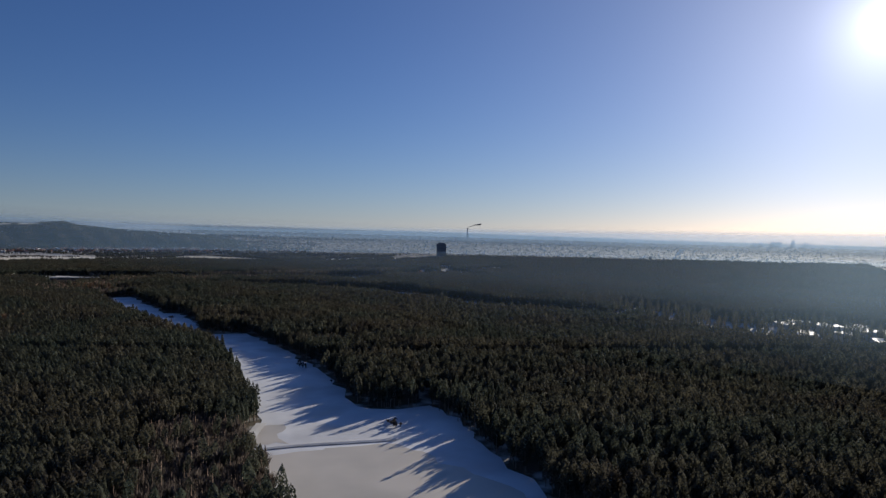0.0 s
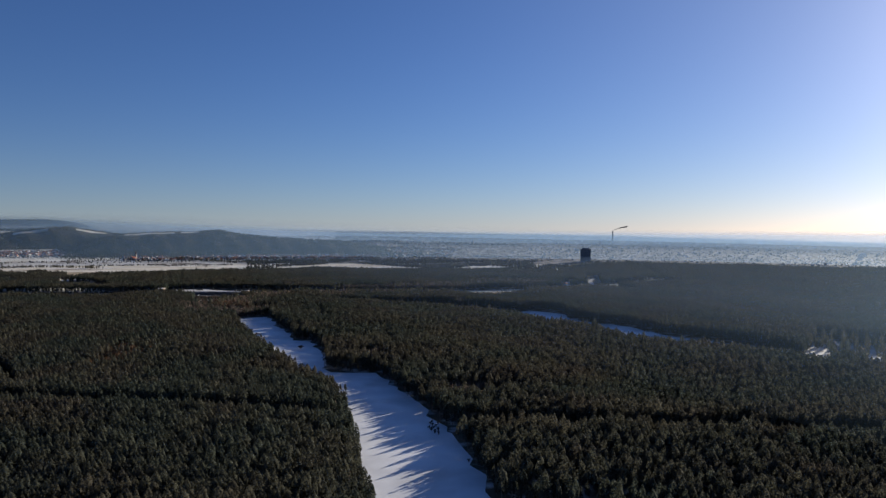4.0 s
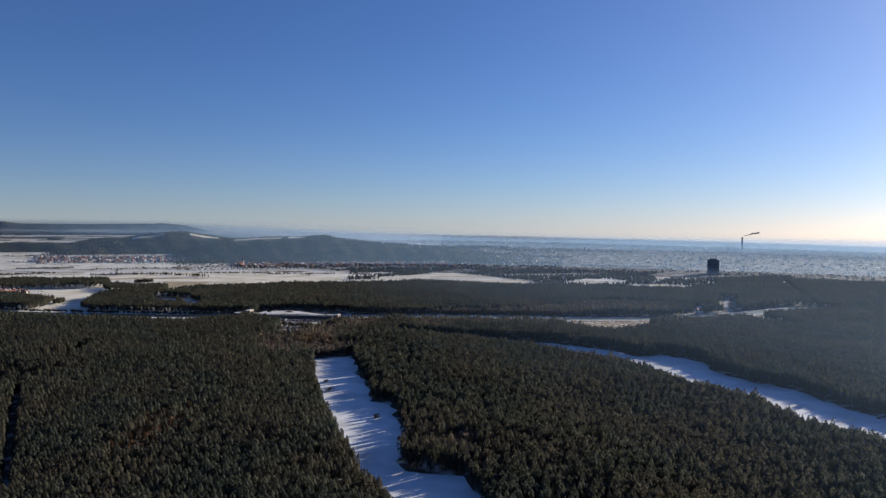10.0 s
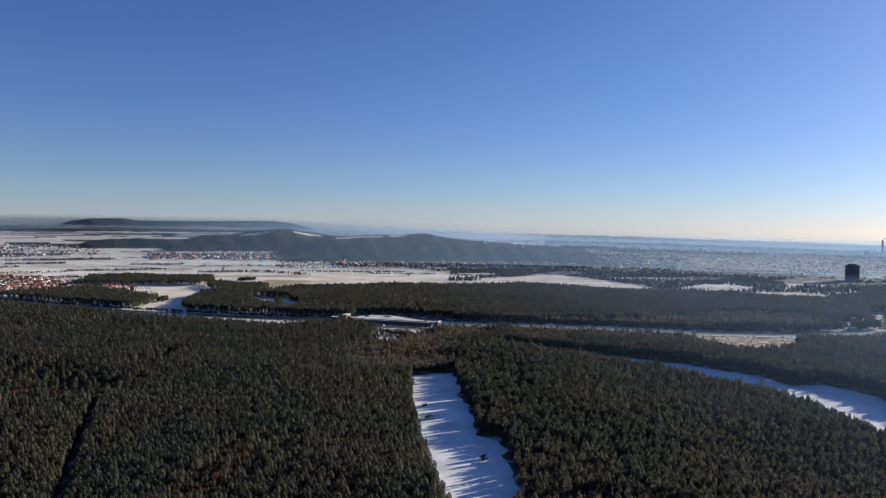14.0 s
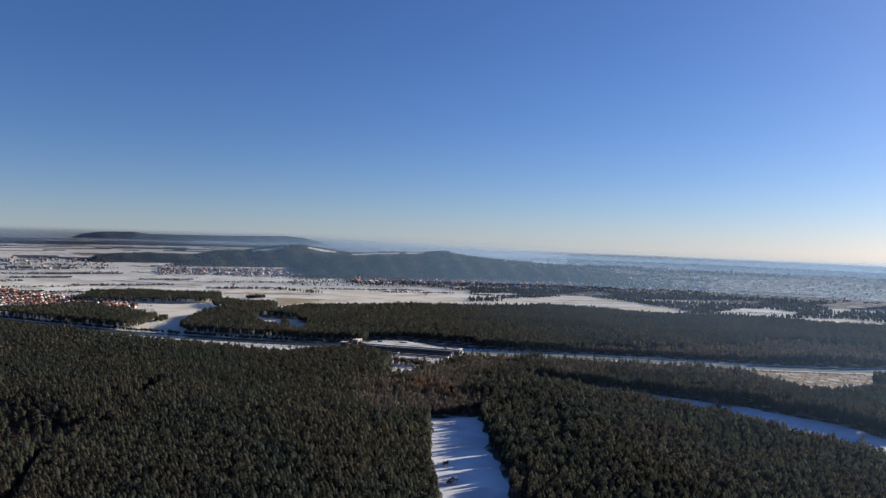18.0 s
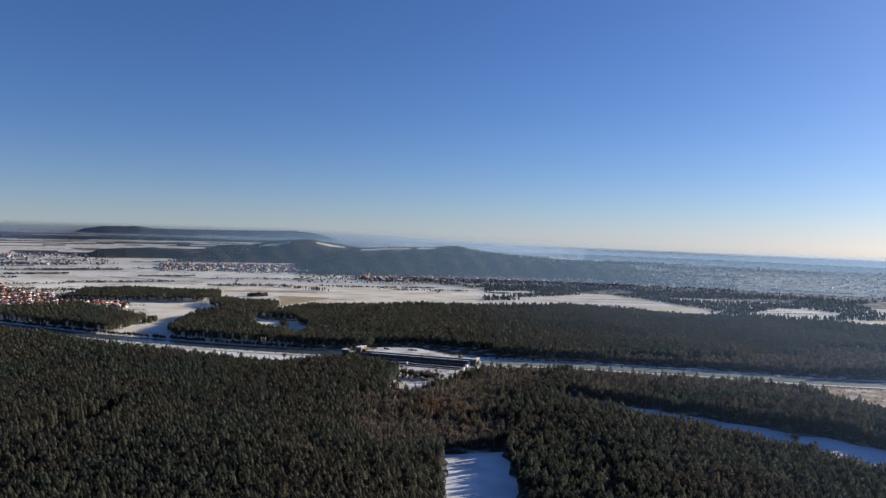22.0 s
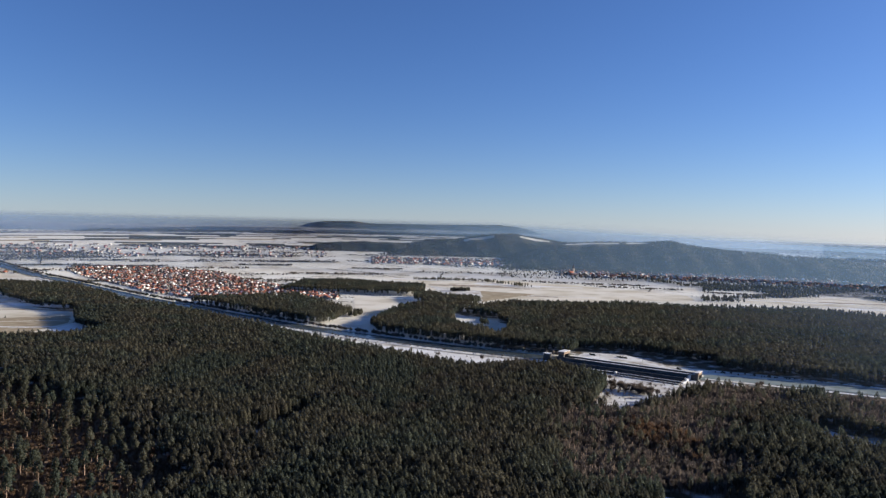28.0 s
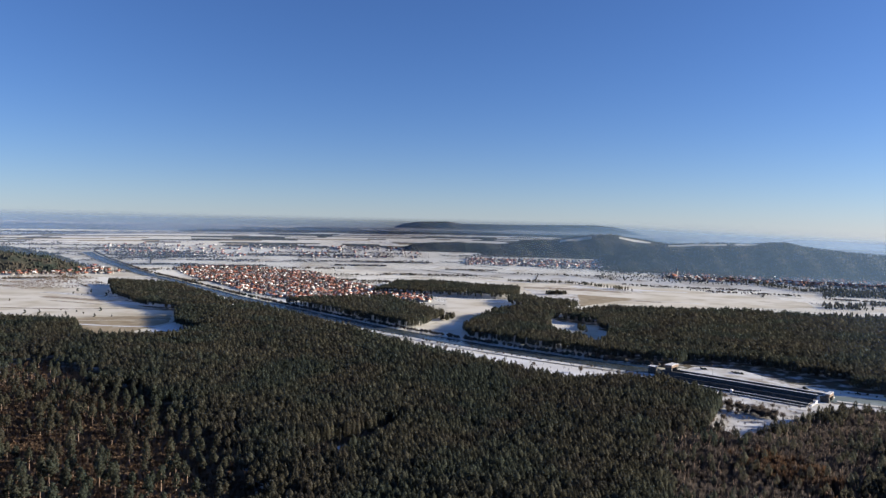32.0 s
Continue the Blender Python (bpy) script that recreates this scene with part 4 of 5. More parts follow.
def make_single_trees():
    r = np.random.default_rng(21)
    pines = []
    for k in range(4):
        e = new("pine_tree")
        tagged(e, "tall pine with a bare reddish trunk at the forest edge", "tree", "pines at the forest edge")
        part("trunk", trunk_mesh("trunk", 15, 0.25, BARK), e)
        part("crown", crown_mesh("crown", clump_set(26, 18 + k, 2.9, 0.4, 1.0, r), PINE), e)
        pines.append(e)
    bare = []
    for k in range(4):
        e = new("bare_tree")
        tagged(e, "leafless broadleaf tree standing on snowy ground", "tree", "bare trees by the lock")
        part("trunk", trunk_mesh("trunk", 5, 0.3, TWIGS), e)
        v, t = brush_set(230, 9.5, 4.0, r)
        part("crown", tri_mesh("crown", v, t, TWIGS), e)
        bare.append(e)
    spots = []
    for k in range(80):
        spots.append((408 + k * 0.6 + r.normal(0, 9), 708 - k * 0.9 + r.normal(0, 8)))
    for k in range(34):
        spots.append((405 + r.normal(0, 14), 765 + r.normal(0, 32)))
    for k in range(26):
        spots.append((r.uniform(360, 425), r.uniform(805, 850)))
    for k in range(30):
        spots.append((570 + r.normal(0, 35), 632 + r.normal(0, 22)))
    for k in range(30):
        x, y = r.uniform(350, 640), r.uniform(560, 830)
        if inside(YARD, np.array([x]), np.array([y]))[0]:
            spots.append((x, y))
    for k in range(40):
        x, y = r.uniform(100, 420), r.uniform(780, 1150)
        if inside(BANK_FIELD, np.array([x]), np.array([y]))[0]:
            spots.append((x, y))
    used = [(444, 859), (563, 703)]
    n = 0
    for x, y in spots:
        lx, ly = (x - 444) * 0.607 + (y - 859) * -0.795, (x - 444) * -0.795 + (y - 859) * -0.607
        if -40 < lx < 240 and -75 < ly < 54 or off_line(CANAL_UP, np.array([x]), np.array([y]))[0] < 30 or off_line(CANAL_DOWN, np.array([x]), np.array([y]))[0] < 30:
            continue
        m = pose(x, y, 0.2, 0, 0, r.uniform(0, 360)) @ Matrix.Scale(r.uniform(0.6, 1.2), 4)
        if n < 4:
            bare[n].matrix_basis = m
        else:
            c = copy_thing(bare[n % 4], pose(0, 0, 0))
            c.matrix_basis = m
        n += 1
    edge = [(a + (b - a) * f) for a, b in zip(map(Vector, LAKE), map(Vector, LAKE[1:])) for f in (0.1, 0.3, 0.5, 0.7, 0.9)]
    n = 0
    for k, p in enumerate(edge):
        x, y = p.x + r.normal(0, 4), p.y + r.normal(0, 4)
        if x < -195 or inside(LAKE, np.array([x]), np.array([y]))[0] or off_line(POWER_LINE, np.array([x]), np.array([y]))[0] < 12:
            continue
        m = pose(x, y, 0, 0, 0, r.uniform(0, 360)) @ Matrix.Scale(r.uniform(0.7, 1.05), 4)
        if n < 4:
            pines[n].matrix_basis = m
        else:
            c = copy_thing(pines[n % 4], pose(0, 0, 0))
            c.matrix_basis = m
        n += 1
    # round willows on the shore of the second lake
    first = None
    for x, y, w in ((584, 419, 0.9), (583, 398, 1.2), (588, 383, 1.0), (619, 277, 1.3), (606, 255, 1.2), (590, 238, 1.0), (642, 291, 1.0), (630, 268, 0.9), (652, 131, 1.1), (684, 96, 1.2), (600, 340, 0.8), (640, 170, 0.9)):
        m = pose(x, y, 0.25, 0, 0, r.uniform(0, 360)) @ Matrix.Scale(w, 4)
        if first is None:
            first = new("willow")
            tagged(first, "round leafless willow on the frozen lake shore", "tree", "willows on the lake shore")
            part("trunk", trunk_mesh("trunk", 4, 0.35, BARK), first)
            v, t = brush_set(420, 9, 6.0, r)
            part("crown", tri_mesh("crown", v, t, WILLOW), first)
            first.matrix_basis = m
        else:
            copy_thing(first, pose(0, 0, 0)).matrix_basis = m
    # reed and alder islets in the ice
    for x, y, w in ((-29, -263, 6), (182, 193, 4), (-70, -330, 5), (150, 70, 4), (205, 232, 3), (-150, -420, 4)):
        v, t = [], []
        for j in range(14):
            a, b = twig_set(8, 3.2, 1.8, r)
            t.append(b + 32 * j)
            v.append(a + [r.normal(0, w), r.normal(0, w * 0.4), 0])
        e = new("alder_islet", tri_mesh("alder_islet", np.concatenate(v), np.concatenate(t), TWIGS))
        tagged(e, "dark clump of leafless shrubs standing in the snow-covered ice", "shrubs", kind="stuff")
        e.matrix_basis = pose(x, y, 0.25, 0, 0, 40)


make_single_trees()


# ---- small builders ----
def beam(bm, a, b, w):
    a, b = Vector(a), Vector(b)
    d = (b - a)
    m = Matrix.Translation((a + b) / 2) @ d.to_track_quat("Z", "Y").to_matrix().to_4x4() @ Matrix.Diagonal((w, w, d.length, 1))
    bmesh.ops.create_cube(bm, size=1, matrix=m)


def bm_mesh(name, bm, mat):
    me = bpy.data.meshes.new(name)
    bm.to_mesh(me)
    bm.free()
    me.materials.append(mat)
    return me


def make_pylon(x, y, turn):
    e = new("power_pylon")
    tagged(e, "grey steel lattice power pylon with three pairs of arms", "pylon")
    for sx in (-1, 1):
        for sy in (-1, 1):
            bm = bmesh.new()
            beam(bm, (sx * 3.6, sy * 3.6, 0), (sx * 0.5, sy * 0.5, 50), 0.3)
            beam(bm, (sx * 0.5, sy * 0.5, 50), (0, 0, 58), 0.22)
            part("leg", bm_mesh("leg", bm, STEEL), e)
    bm = bmesh.new()
    for k in range(16):
        z0, z1 = k * 3.1, (k + 1) * 3.1
        w0, w1 = 3.6 - 3.1 * z0 / 50, 3.6 - 3.1 * z1 / 50
        for sx, sy, tx, ty in ((-1, -1, 1, -1), (1, -1, 1, 1), (1, 1, -1, 1), (-1, 1, -1, -1)):
            beam(bm, (sx * w0, sy * w0, z0), (tx * w1, ty * w1, z1), 0.16)
            beam(bm, (tx * w0, ty * w0, z0), (sx * w1, sy * w1, z1), 0.16)
    part("lattice", bm_mesh("lattice", bm, STEEL), e)
    for z, half in ((50, 9), (41.5, 13), (31.5, 12.5)):
        for s in (-1, 1):
            bm = bmesh.new()
            for w in (-0.6, 0.6):
                beam(bm, (0, w, z), (s * half, 0, z + 0.2), 0.18)
                beam(bm, (0, w, z + 2.4), (s * half, 0, z + 0.2), 0.16)
            for k in range(6):
                f = (k + 0.5) / 6
                beam(bm, (s * half * f, 0, z + 0.1), (s * half * (f + 0.08), 0, z + 2.3 * (1 - f)), 0.12)
            arm = part("arm", bm_mesh("arm", bm, STEEL), e)
            for at in ((0.97,) if half < 10 else (0.55, 0.97)):
                bm = bmesh.new()
                bmesh.ops.create_cone(bm, cap_ends=True, segments=6, radius1=0.16, radius2=0.16, depth=2.2)
                bmesh.ops.translate(bm, verts=bm.verts, vec=(s * half * at, 0, z - 1.0))
                part("insulator", bm_mesh("insulator", bm, GLASS), arm)
    e.matrix_basis = pose(x, y, 0, 0, 0, turn)


make_pylon(-222, 84, 28)


# ---- canal lock ----
def box(bm, x0, x1, y0, y1, z0, z1, bevel=0.0):
    m = Matrix.Translation(((x0 + x1) / 2, (y0 + y1) / 2, (z0 + z1) / 2)) @ Matrix.Diagonal((x1 - x0, y1 - y0, z1 - z0, 1))
    g = bmesh.ops.create_cube(bm, size=1, matrix=m)
    if bevel:
        ed = list({e for v in g["verts"] for e in v.link_edges})
        bmesh.ops.bevel(bm, geom=ed, offset=bevel, segments=1, affect="EDGES")


def box_mesh(name, mat, *boxes, bevel=0.0):
    bm = bmesh.new()
    for b in boxes:
        box(bm, *b, bevel=bevel)
    return bm_mesh(name, bm, mat)


def make_lock():
    e = new("canal_lock")
    tagged(e, "long concrete canal lock with stepped saving basins and snowy rims", "lock")
    part("chamber_wall", box_mesh("chamber_wall", CONCRETE, (0, 198, -9, -6, 0, 7)), e)
    part("chamber_wall", box_mesh("chamber_wall", CONCRETE, (0, 198, 7, 10, 0, 7)), e)
    part("chamber_water", box_mesh("chamber_water", WATER, (0, 198, -6, 7, 0.5, 1.5)), e, "dark water in the lock chamber")
    part("rim", box_mesh("rim", ROOF_SNOW, (18, 196, -9.2, -6.2, 7, 7.3)), e, "snow lying on the wall top")
    part("rim", box_mesh("rim", ROOF_SNOW, (30, 190, 7.6, 10.1, 7, 7.4)), e, "snow lying on the wall top")
    for y0, y1, floor, top, x0, x1, snowy in ((10, 25, 3.2, 4.6, 22, 186, False), (25, 40, 0.9, 2.3, 30, 186, True), (40, 50, 0.2, 1.3, 104, 186, True)):
        b = part("basin", box_mesh("basin", CONCRETE, (x0, x1, y0, y1, 0, floor)), e)
        part("basin_wall", box_mesh("basin_wall", CONCRETE, (x0, x1, y1 - 0.9, y1, floor, top), bevel=0.05), b)
        part("basin_wall", box_mesh("basin_wall", CONCRETE, (x1 - 0.9, x1, y0, y1 - 0.9, floor, top), bevel=0.05), b)
        if snowy:
            part("basin_rim", box_mesh("basin_rim", ROOF_SNOW, (x0, x1, y1 - 1.1, y1 + 0.2, top, top + 0.3)), b, "line of snow along the basin wall")
        part("basin_water", box_mesh("basin_water", WATER, (x0 + 1, x1 - 1, y0 + 0.2, y1 - 1.0, floor + 0.01, floor + 0.5)), b, "dark water in the saving basin")
    part("stair", box_mesh("stair", ROOF_SNOW, (186.5, 189, 8, 40, 0.2, 1.2), (186.5, 189, 8, 26, 1.2, 3.4), (186.5, 189, 8, 14, 3.4, 6.0)), e, "snowy steps at the end of the basins")
    part("pier", box_mesh("pier", ROOF_SNOW, (101, 103.4, 38, 42, 0, 3.6), bevel=0.1), e, "pale pier between the basins")
    for x in (2, 190):
        g = part("gate", box_mesh("gate", STEEL, (x, x + 2.0, -6, 7, 1.5, 7.4)), e, "steel lift gate")
        part("gate_beam", box_mesh("gate_beam", STEEL, (x - 0.4, x + 2.4, -6, 7, 6.4, 7.2)), g)
    for x, y in ((60, -8.5), (120, -8.5), (170, -8.5), (185, 11.5)):
        m = part("lamp_post", box_mesh("lamp_post", STEEL, (x - 0.15, x + 0.15, y - 0.15, y + 0.15, 5 if y > 0 else 7.2, 15)), e)
        part("lamp_head", box_mesh("lamp_head", STEEL, (x - 0.2, x + 0.2, y - 0.2, y + 1.8, 15, 15.3)), m)
    return e


def gatehouse(name, w, d, h, portal, label):
    e = new(name)
    tagged(e, label, "building", "lock gatehouses")
    if portal:
        part("tower", box_mesh("tower", CONCRETE, (-w / 2, w / 2, -d / 2, -d / 2 + 3, 0, h), bevel=0.1), e)
        part("tower", box_mesh("tower", CONCRETE, (-w / 2, w / 2, d / 2 - 3, d / 2, 0, h), bevel=0.1), e)
        part("cabin", box_mesh("cabin", BRICK, (-w / 2 - 0.4, w / 2 + 0.4, -d / 2 - 0.4, d / 2 + 0.4, h - 3.4, h), bevel=0.1), e, "pale cabin bridging the towers")
    else:
        part("wall", box_mesh("wall", CONCRETE, (-w / 2, w / 2, -d / 2, d / 2, 0, h), bevel=0.1), e)
    for k in range(3):
        x = -w / 2 + (k + 0.5) * w / 3
        part("window", box_mesh("window", GLASS, (x - 0.8, x + 0.8, d / 2 + (0.38 if portal else -0.05), d / 2 + (0.48 if portal else 0.06), h - 2.6, h - 1.2)), e)
    part("roof", box_mesh("roof", ROOF_SNOW, (-w / 2 - 0.8, w / 2 + 0.8, -d / 2 - 0.8, d / 2 + 0.8, h, h + 0.5), bevel=0.1), e, "flat roof covered with snow")
    return e


lock_frame = Matrix(((0.607, -0.795, 0, 444), (-0.795, -0.607, 0, 859), (0, 0, 1, 0.1), (0, 0, 0, 1)))
lock = make_lock()
lock.matrix_basis = Matrix(((0.607, -0.795, 0, 444), (-0.795, -0.607, 0, 859), (0, 0, 1, 0.1), (0, 0, 0, 1)))


def on_lock(e, x, y, turn=0):
    p = lock_frame @ Vector((x, y, 0))
    e.matrix_basis = pose(p.x, p.y, 0.1, 0, 0, math.degrees(math.atan2(-0.795, 0.607)) + turn)


on_lock(gatehouse("gatehouse", 8.5, 19, 14, True, "lift-gate tower with a pale cabin and snowy roof"), 9, -1)
on_lock(gatehouse("gatehouse", 9, 8, 9, False, "low concrete control building with a snowy roof"), -14, 5)
on_lock(gatehouse("gatehouse", 3.5, 16, 9.5, True, "low gate portal at the end of the lock"), 196, 0)


def place_lock_sheet():
    bm = bmesh.new()
    plan = ((20, -9.5), (190, -9.5), (193, -16), (150, -28), (112, -50), (72, -72), (30, -56), (20, -46))
    low = [bm.verts.new((x + (x - 100) * 0.04, y - (8 if y < -12 else 0), 0)) for x, y in plan]
    top = [bm.verts.new((x, y, 6.6)) for x, y in plan]
    bm.faces.new(top)
    for k in range(len(plan)):
        m = (k + 1) % len(plan)
        bm.faces.new((low[k], low[m], top[m], top[k]))
    bmesh.ops.recalc_face_normals(bm, faces=bm.faces[:])
    e = new("lock_yard", bm_mesh("lock_yard", bm, YARD_SNOW))
    tagged(e, "raised snowy platform behind the lock", "ground", kind="structure")
    e.matrix_basis = lock.matrix_basis.copy()
    for x, y, w in ((36, -38, 5), (74, -46, 8), (165, -16, 4)):
        p = lock_frame @ Vector((x, y, 6.6))
        r = np.random.default_rng(int(x))
        v, t = [], []
        for j in range(10):
            a, b = clump_set(2, 2.6, 1.4, 0.2, 1.6, r)
            t.append(b + 12 * j)
            v.append(a + [r.normal(0, w * 0.5), r.normal(0, 1.5), 0])
        e = new("bush_row", tri_mesh("bush_row", np.concatenate(v), np.concatenate(t), WOODS))
        tagged(e, "dark evergreen bushes on the snowy lock ground", "bushes", kind="stuff")
        e.matrix_basis = pose(p.x, p.y, 6.6, 0, 0, -52)


place_lock_sheet()


# ---- houses ----
def house_arrays(w, d, h, roof):
    """Walls with gables, and a roof of two thick slopes, as arrays."""
    v = [(-w, -d, 0), (w, -d, 0), (w, d, 0), (-w, d, 0), (-w, -d, h), (w, -d, h), (w, d, h), (-w, d, h), (-w, 0, h + roof), (w, 0, h + roof)]
    t = [(0, 1, 5), (0, 5, 4), (1, 2, 6), (1, 6, 5), (2, 3, 7), (2, 7, 6), (3, 0, 4), (3, 4, 7), (4, 8, 7), (5, 6, 9)]
    o, g = 0.7, 0.35
    k = roof / d
    rv, rt = [], []
    for s in (-1, 1):
        n = len(rv)
        for x in (-w - o, w + o):
            rv += [(x, s * (d + o), h - o * k + 0.05), (x, 0, h + roof + 0.05), (x, s * (d + o), h - o * k + 0.05 + g), (x, 0, h + roof + 0.05 + g)]
        f = [(0, 1, 5), (0, 5, 4), (2, 6, 7), (2, 7, 3), (0, 4, 6), (0, 6, 2), (0, 2, 3), (0, 3, 1), (4, 5, 7), (4, 7, 6)]
        rt += [tuple(n + q for q in p) for p in f]
    return np.array(v, float), np.array(t), np.array(rv, float), np.array(rt)


def make_house(w, d, h, roof, roof_mat, label):
    e = new("house")
    tagged(e, label, "house", "houses of the village")
    v, t, rv, rt = house_arrays(w, d, h, roof)
    part("wall", tri_mesh("wall", v, t, PLASTER), e)
    part("roof", tri_mesh("roof", rv, rt, roof_mat), e)
    part("chimney", box_mesh("chimney", TILES, (w * 0.3, w * 0.3 + 0.8, 0.4, 1.2, h + roof * 0.6, h + roof + 1.0)), e)
    part("door", box_mesh("door", SLATE, (-0.6, 0.6, d, d + 0.06, 0, 2.1)), e)
    for x in (-0.6, 0.6):
        for z in (1.0, 3.2):
            for s in (-1, 1):
                part("window", box_mesh("window", GLASS, (x * w - 0.5, x * w + 0.5, s * d - 0.05, s * d + 0.06, z, z + 1.3)), e)
    return e


def make_village():
    r = np.random.default_rng(5)
    kinds = [make_house(4.2, 3.2, 4.6, 2.8, TILES, "two-storey village house with a red tiled roof"),
             make_house(4.0, 3.1, 4.6, 2.8, SLATE, "two-storey village house with a dark tiled roof"),
             make_house(4.5, 3.4, 4.6, 2.7, ROOF_SNOW, "two-storey village house with snow on its roof"),
             make_house(5.4, 3.4, 4.8, 3.0, TILES, "long village house with a red tiled roof")]
    first = dict(enumerate(kinds))
    x, y = scatter(12.4, -600, 320, 1700, 2900, lambda a, b: inside(VILLAGE, a, b), r)
    keep = (r.uniform(0, 1, len(x)) < 0.82) & ~inside(VILLAGE_WOOD, x, y)
    x, y = x[keep], y[keep]
    order = np.argsort(np.hypot(x, y))
    single, rest = order[:90], order[90:]
    for k in single:
        n = int(r.choice(4, p=[0.52, 0.14, 0.14, 0.20]))
        m = pose(x[k], y[k], 0, 0, 0, r.choice([-52, 38]) + r.normal(0, 8))
        if n in first:
            first.pop(n).matrix_basis = m
        else:
            copy_thing(kinds[n], m)
    for n, e in first.items():
        e.matrix_basis = pose(150 + 30 * n, 1780, 0)
    for k, (hx, hy) in enumerate(((526, -430), (500, -460), (453, -500), (430, -520), (400, -560), (371, -577), (396, -618), (440, -640), (458, -673), (420, -690), (380, -700), (353, -717), (432, -726), (480, -600), (402, -256), (410, -236), (433, -172), (442, -186), (420, -262), (1190, 280), (1215, 292), (1240, 284), (1268, 292), (1290, 280), (1180, 250))):
        copy_thing(kinds[(2, 0, 2, 1)[k % 4]], pose(hx, hy, 0.2, 0, 0, r.uniform(0, 180)))
    crowd("village_houses", x[rest], y[rest], r, 0.54, "dense village houses with red, dark and snowy roofs")
    # settlements on the far side
    bx, by = [], []
    for b0, b1, q0, q1, n in ((11.5, 23.5, 3000, 3210, 430), (27, 50, 2740, 2930, 620), (36, 47, 2800, 2960, 380), (-24, -15, 2640, 2900, 260), (-16, 8, 3150, 3500, 260), (44, 58, 2800, 3700, 300)):
        b, q = np.radians(r.uniform(b0, b1, n)), r.uniform(q0, q1, n)
        bx.append(q * np.sin(b))
        by.append(q * np.cos(b))
    bx, by = np.concatenate(bx), np.concatenate(by)
    k = (off_line(CANAL_UP, bx, by) > 45) & ~wooded(bx, by)
    crowd("far_village", bx[k], by[k], r, 0.75, "far villages at the foot of the wooded hill")
    # garden trees
    gx, gy = scatter(31, -600, 320, 1700, 2900, lambda a, b: inside(VILLAGE, a, b), r)
    plant("garden_trees", gx + 11, gy + 9, [twig_set(16, 9, 3, r)], TWIGS, 1.0, "bare garden trees between the village houses", "trees")
    gx, gy = scatter(36, -620, 330, 1680, 2900, lambda a, b: inside(VILLAGE, a, b), r)
    plant("garden_trees", gx + 7, gy - 8, [clump_set(3, 9, 3, 0.2, 2.6, r)], WOODS, r.uniform(0.5, 1.1, len(gx)), "dark conifers in the village gardens", "trees")
    b, q = np.radians(r.uniform(22, 58, 1500)), r.uniform(2640, 3000, 1500)
    plant("far_trees", q * np.sin(b), q * np.cos(b), [clump_set(2, 12, 4, 0.4, 4, r)], WOODS, r.uniform(0.5, 1.0, 1500), "dark trees among the far houses", "trees")


def crowd(name, x, y, r, size, label):
    """Many small houses in one mesh with walls and three kinds of roof."""
    vs, ts, mi, base = [], [], [], 0
    for k in range(len(x)):
        w, d, h, roof = r.uniform(5, 9) * size, r.uniform(4.2, 5.6) * size, r.uniform(4.5, 7) * size, r.uniform(3, 4.8) * size
        v, t, rv, rt = house_arrays(w, d, h, roof)
        a = radians(r.choice([-52, 38]) + r.normal(0, 12))
        allv = np.concatenate([v, rv])
        px, py = allv[:, 0] * math.cos(a) - allv[:, 1] * math.sin(a) + x[k], allv[:, 0] * math.sin(a) + allv[:, 1] * math.cos(a) + y[k]
        vs.append(np.stack([px, py, allv[:, 2] + float(land(x[k], y[k]))], 1))
        ts.append(np.concatenate([t, rt + len(v)]) + base)
        mi += [0] * len(t) + [int(r.choice([1, 2, 3], p=[0.52, 0.31, 0.17]))] * len(rt)
        base += len(allv)
    me = tri_mesh(name, np.concatenate(vs), np.concatenate(ts), CITY)
    for m in (TILES, SLATE, ROOF_SNOW):
        me.materials.append(m)
    me.polygons.foreach_set("material_index", np.array(mi, np.int32))
    return tagged(new(name, me), label, "houses", kind="stuff")


make_village()


# ---- church, tower block, chimney, city ----
def make_church():
    e = new("church")
    tagged(e, "white village church with a pointed tower", "church")
    v, t, rv, rt = house_arrays(13, 6, 8, 7)
    part("nave", tri_mesh("nave", v, t, PLASTER), e)
    part("roof", tri_mesh("roof", rv, rt, TILES), e)
    part("tower", box_mesh("tower", PLASTER, (13, 20, -3.5, 3.5, 0, 26), bevel=0.2), e)
    bm = bmesh.new()
    bmesh.ops.create_cone(bm, cap_ends=True, segments=8, radius1=5, radius2=0.2, depth=16)
    bmesh.ops.translate(bm, verts=bm.verts, vec=(16.5, 0, 34))
    part("spire", bm_mesh("spire", bm, SLATE), e)
    x, y = shrink(1411, 2677)
    e.matrix_basis = pose(float(x), float(y), float(land(x, y)), 0, 0, 20)


def make_tower_block(x, y, w, d, h, turn, label, storeys):
    e = new("tower_block")
    tagged(e, label, "apartment block", "tower blocks")
    part("wall", box_mesh("wall", HIGHRISE, (-w / 2, w / 2, -d / 2, d / 2, 0, h), bevel=0.3), e)
    part("plant_room", box_mesh("plant_room", HIGHRISE, (-w / 5, w / 5, -d / 3, d / 3, h, h + 5), bevel=0.2), e)
    pane = box_mesh("window_band", GLASS, (-w / 2 - 0.12, w / 2 + 0.12, -d / 2 - 0.12, d / 2 + 0.12, 0, 1.3))
    for k in range(storeys):
        part("window_band", pane, e, at=pose(0, 0, (k + 0.45) * h / storeys))
    e.matrix_basis = pose(x, y, float(land(x, y)) - 1, 0, 0, turn)


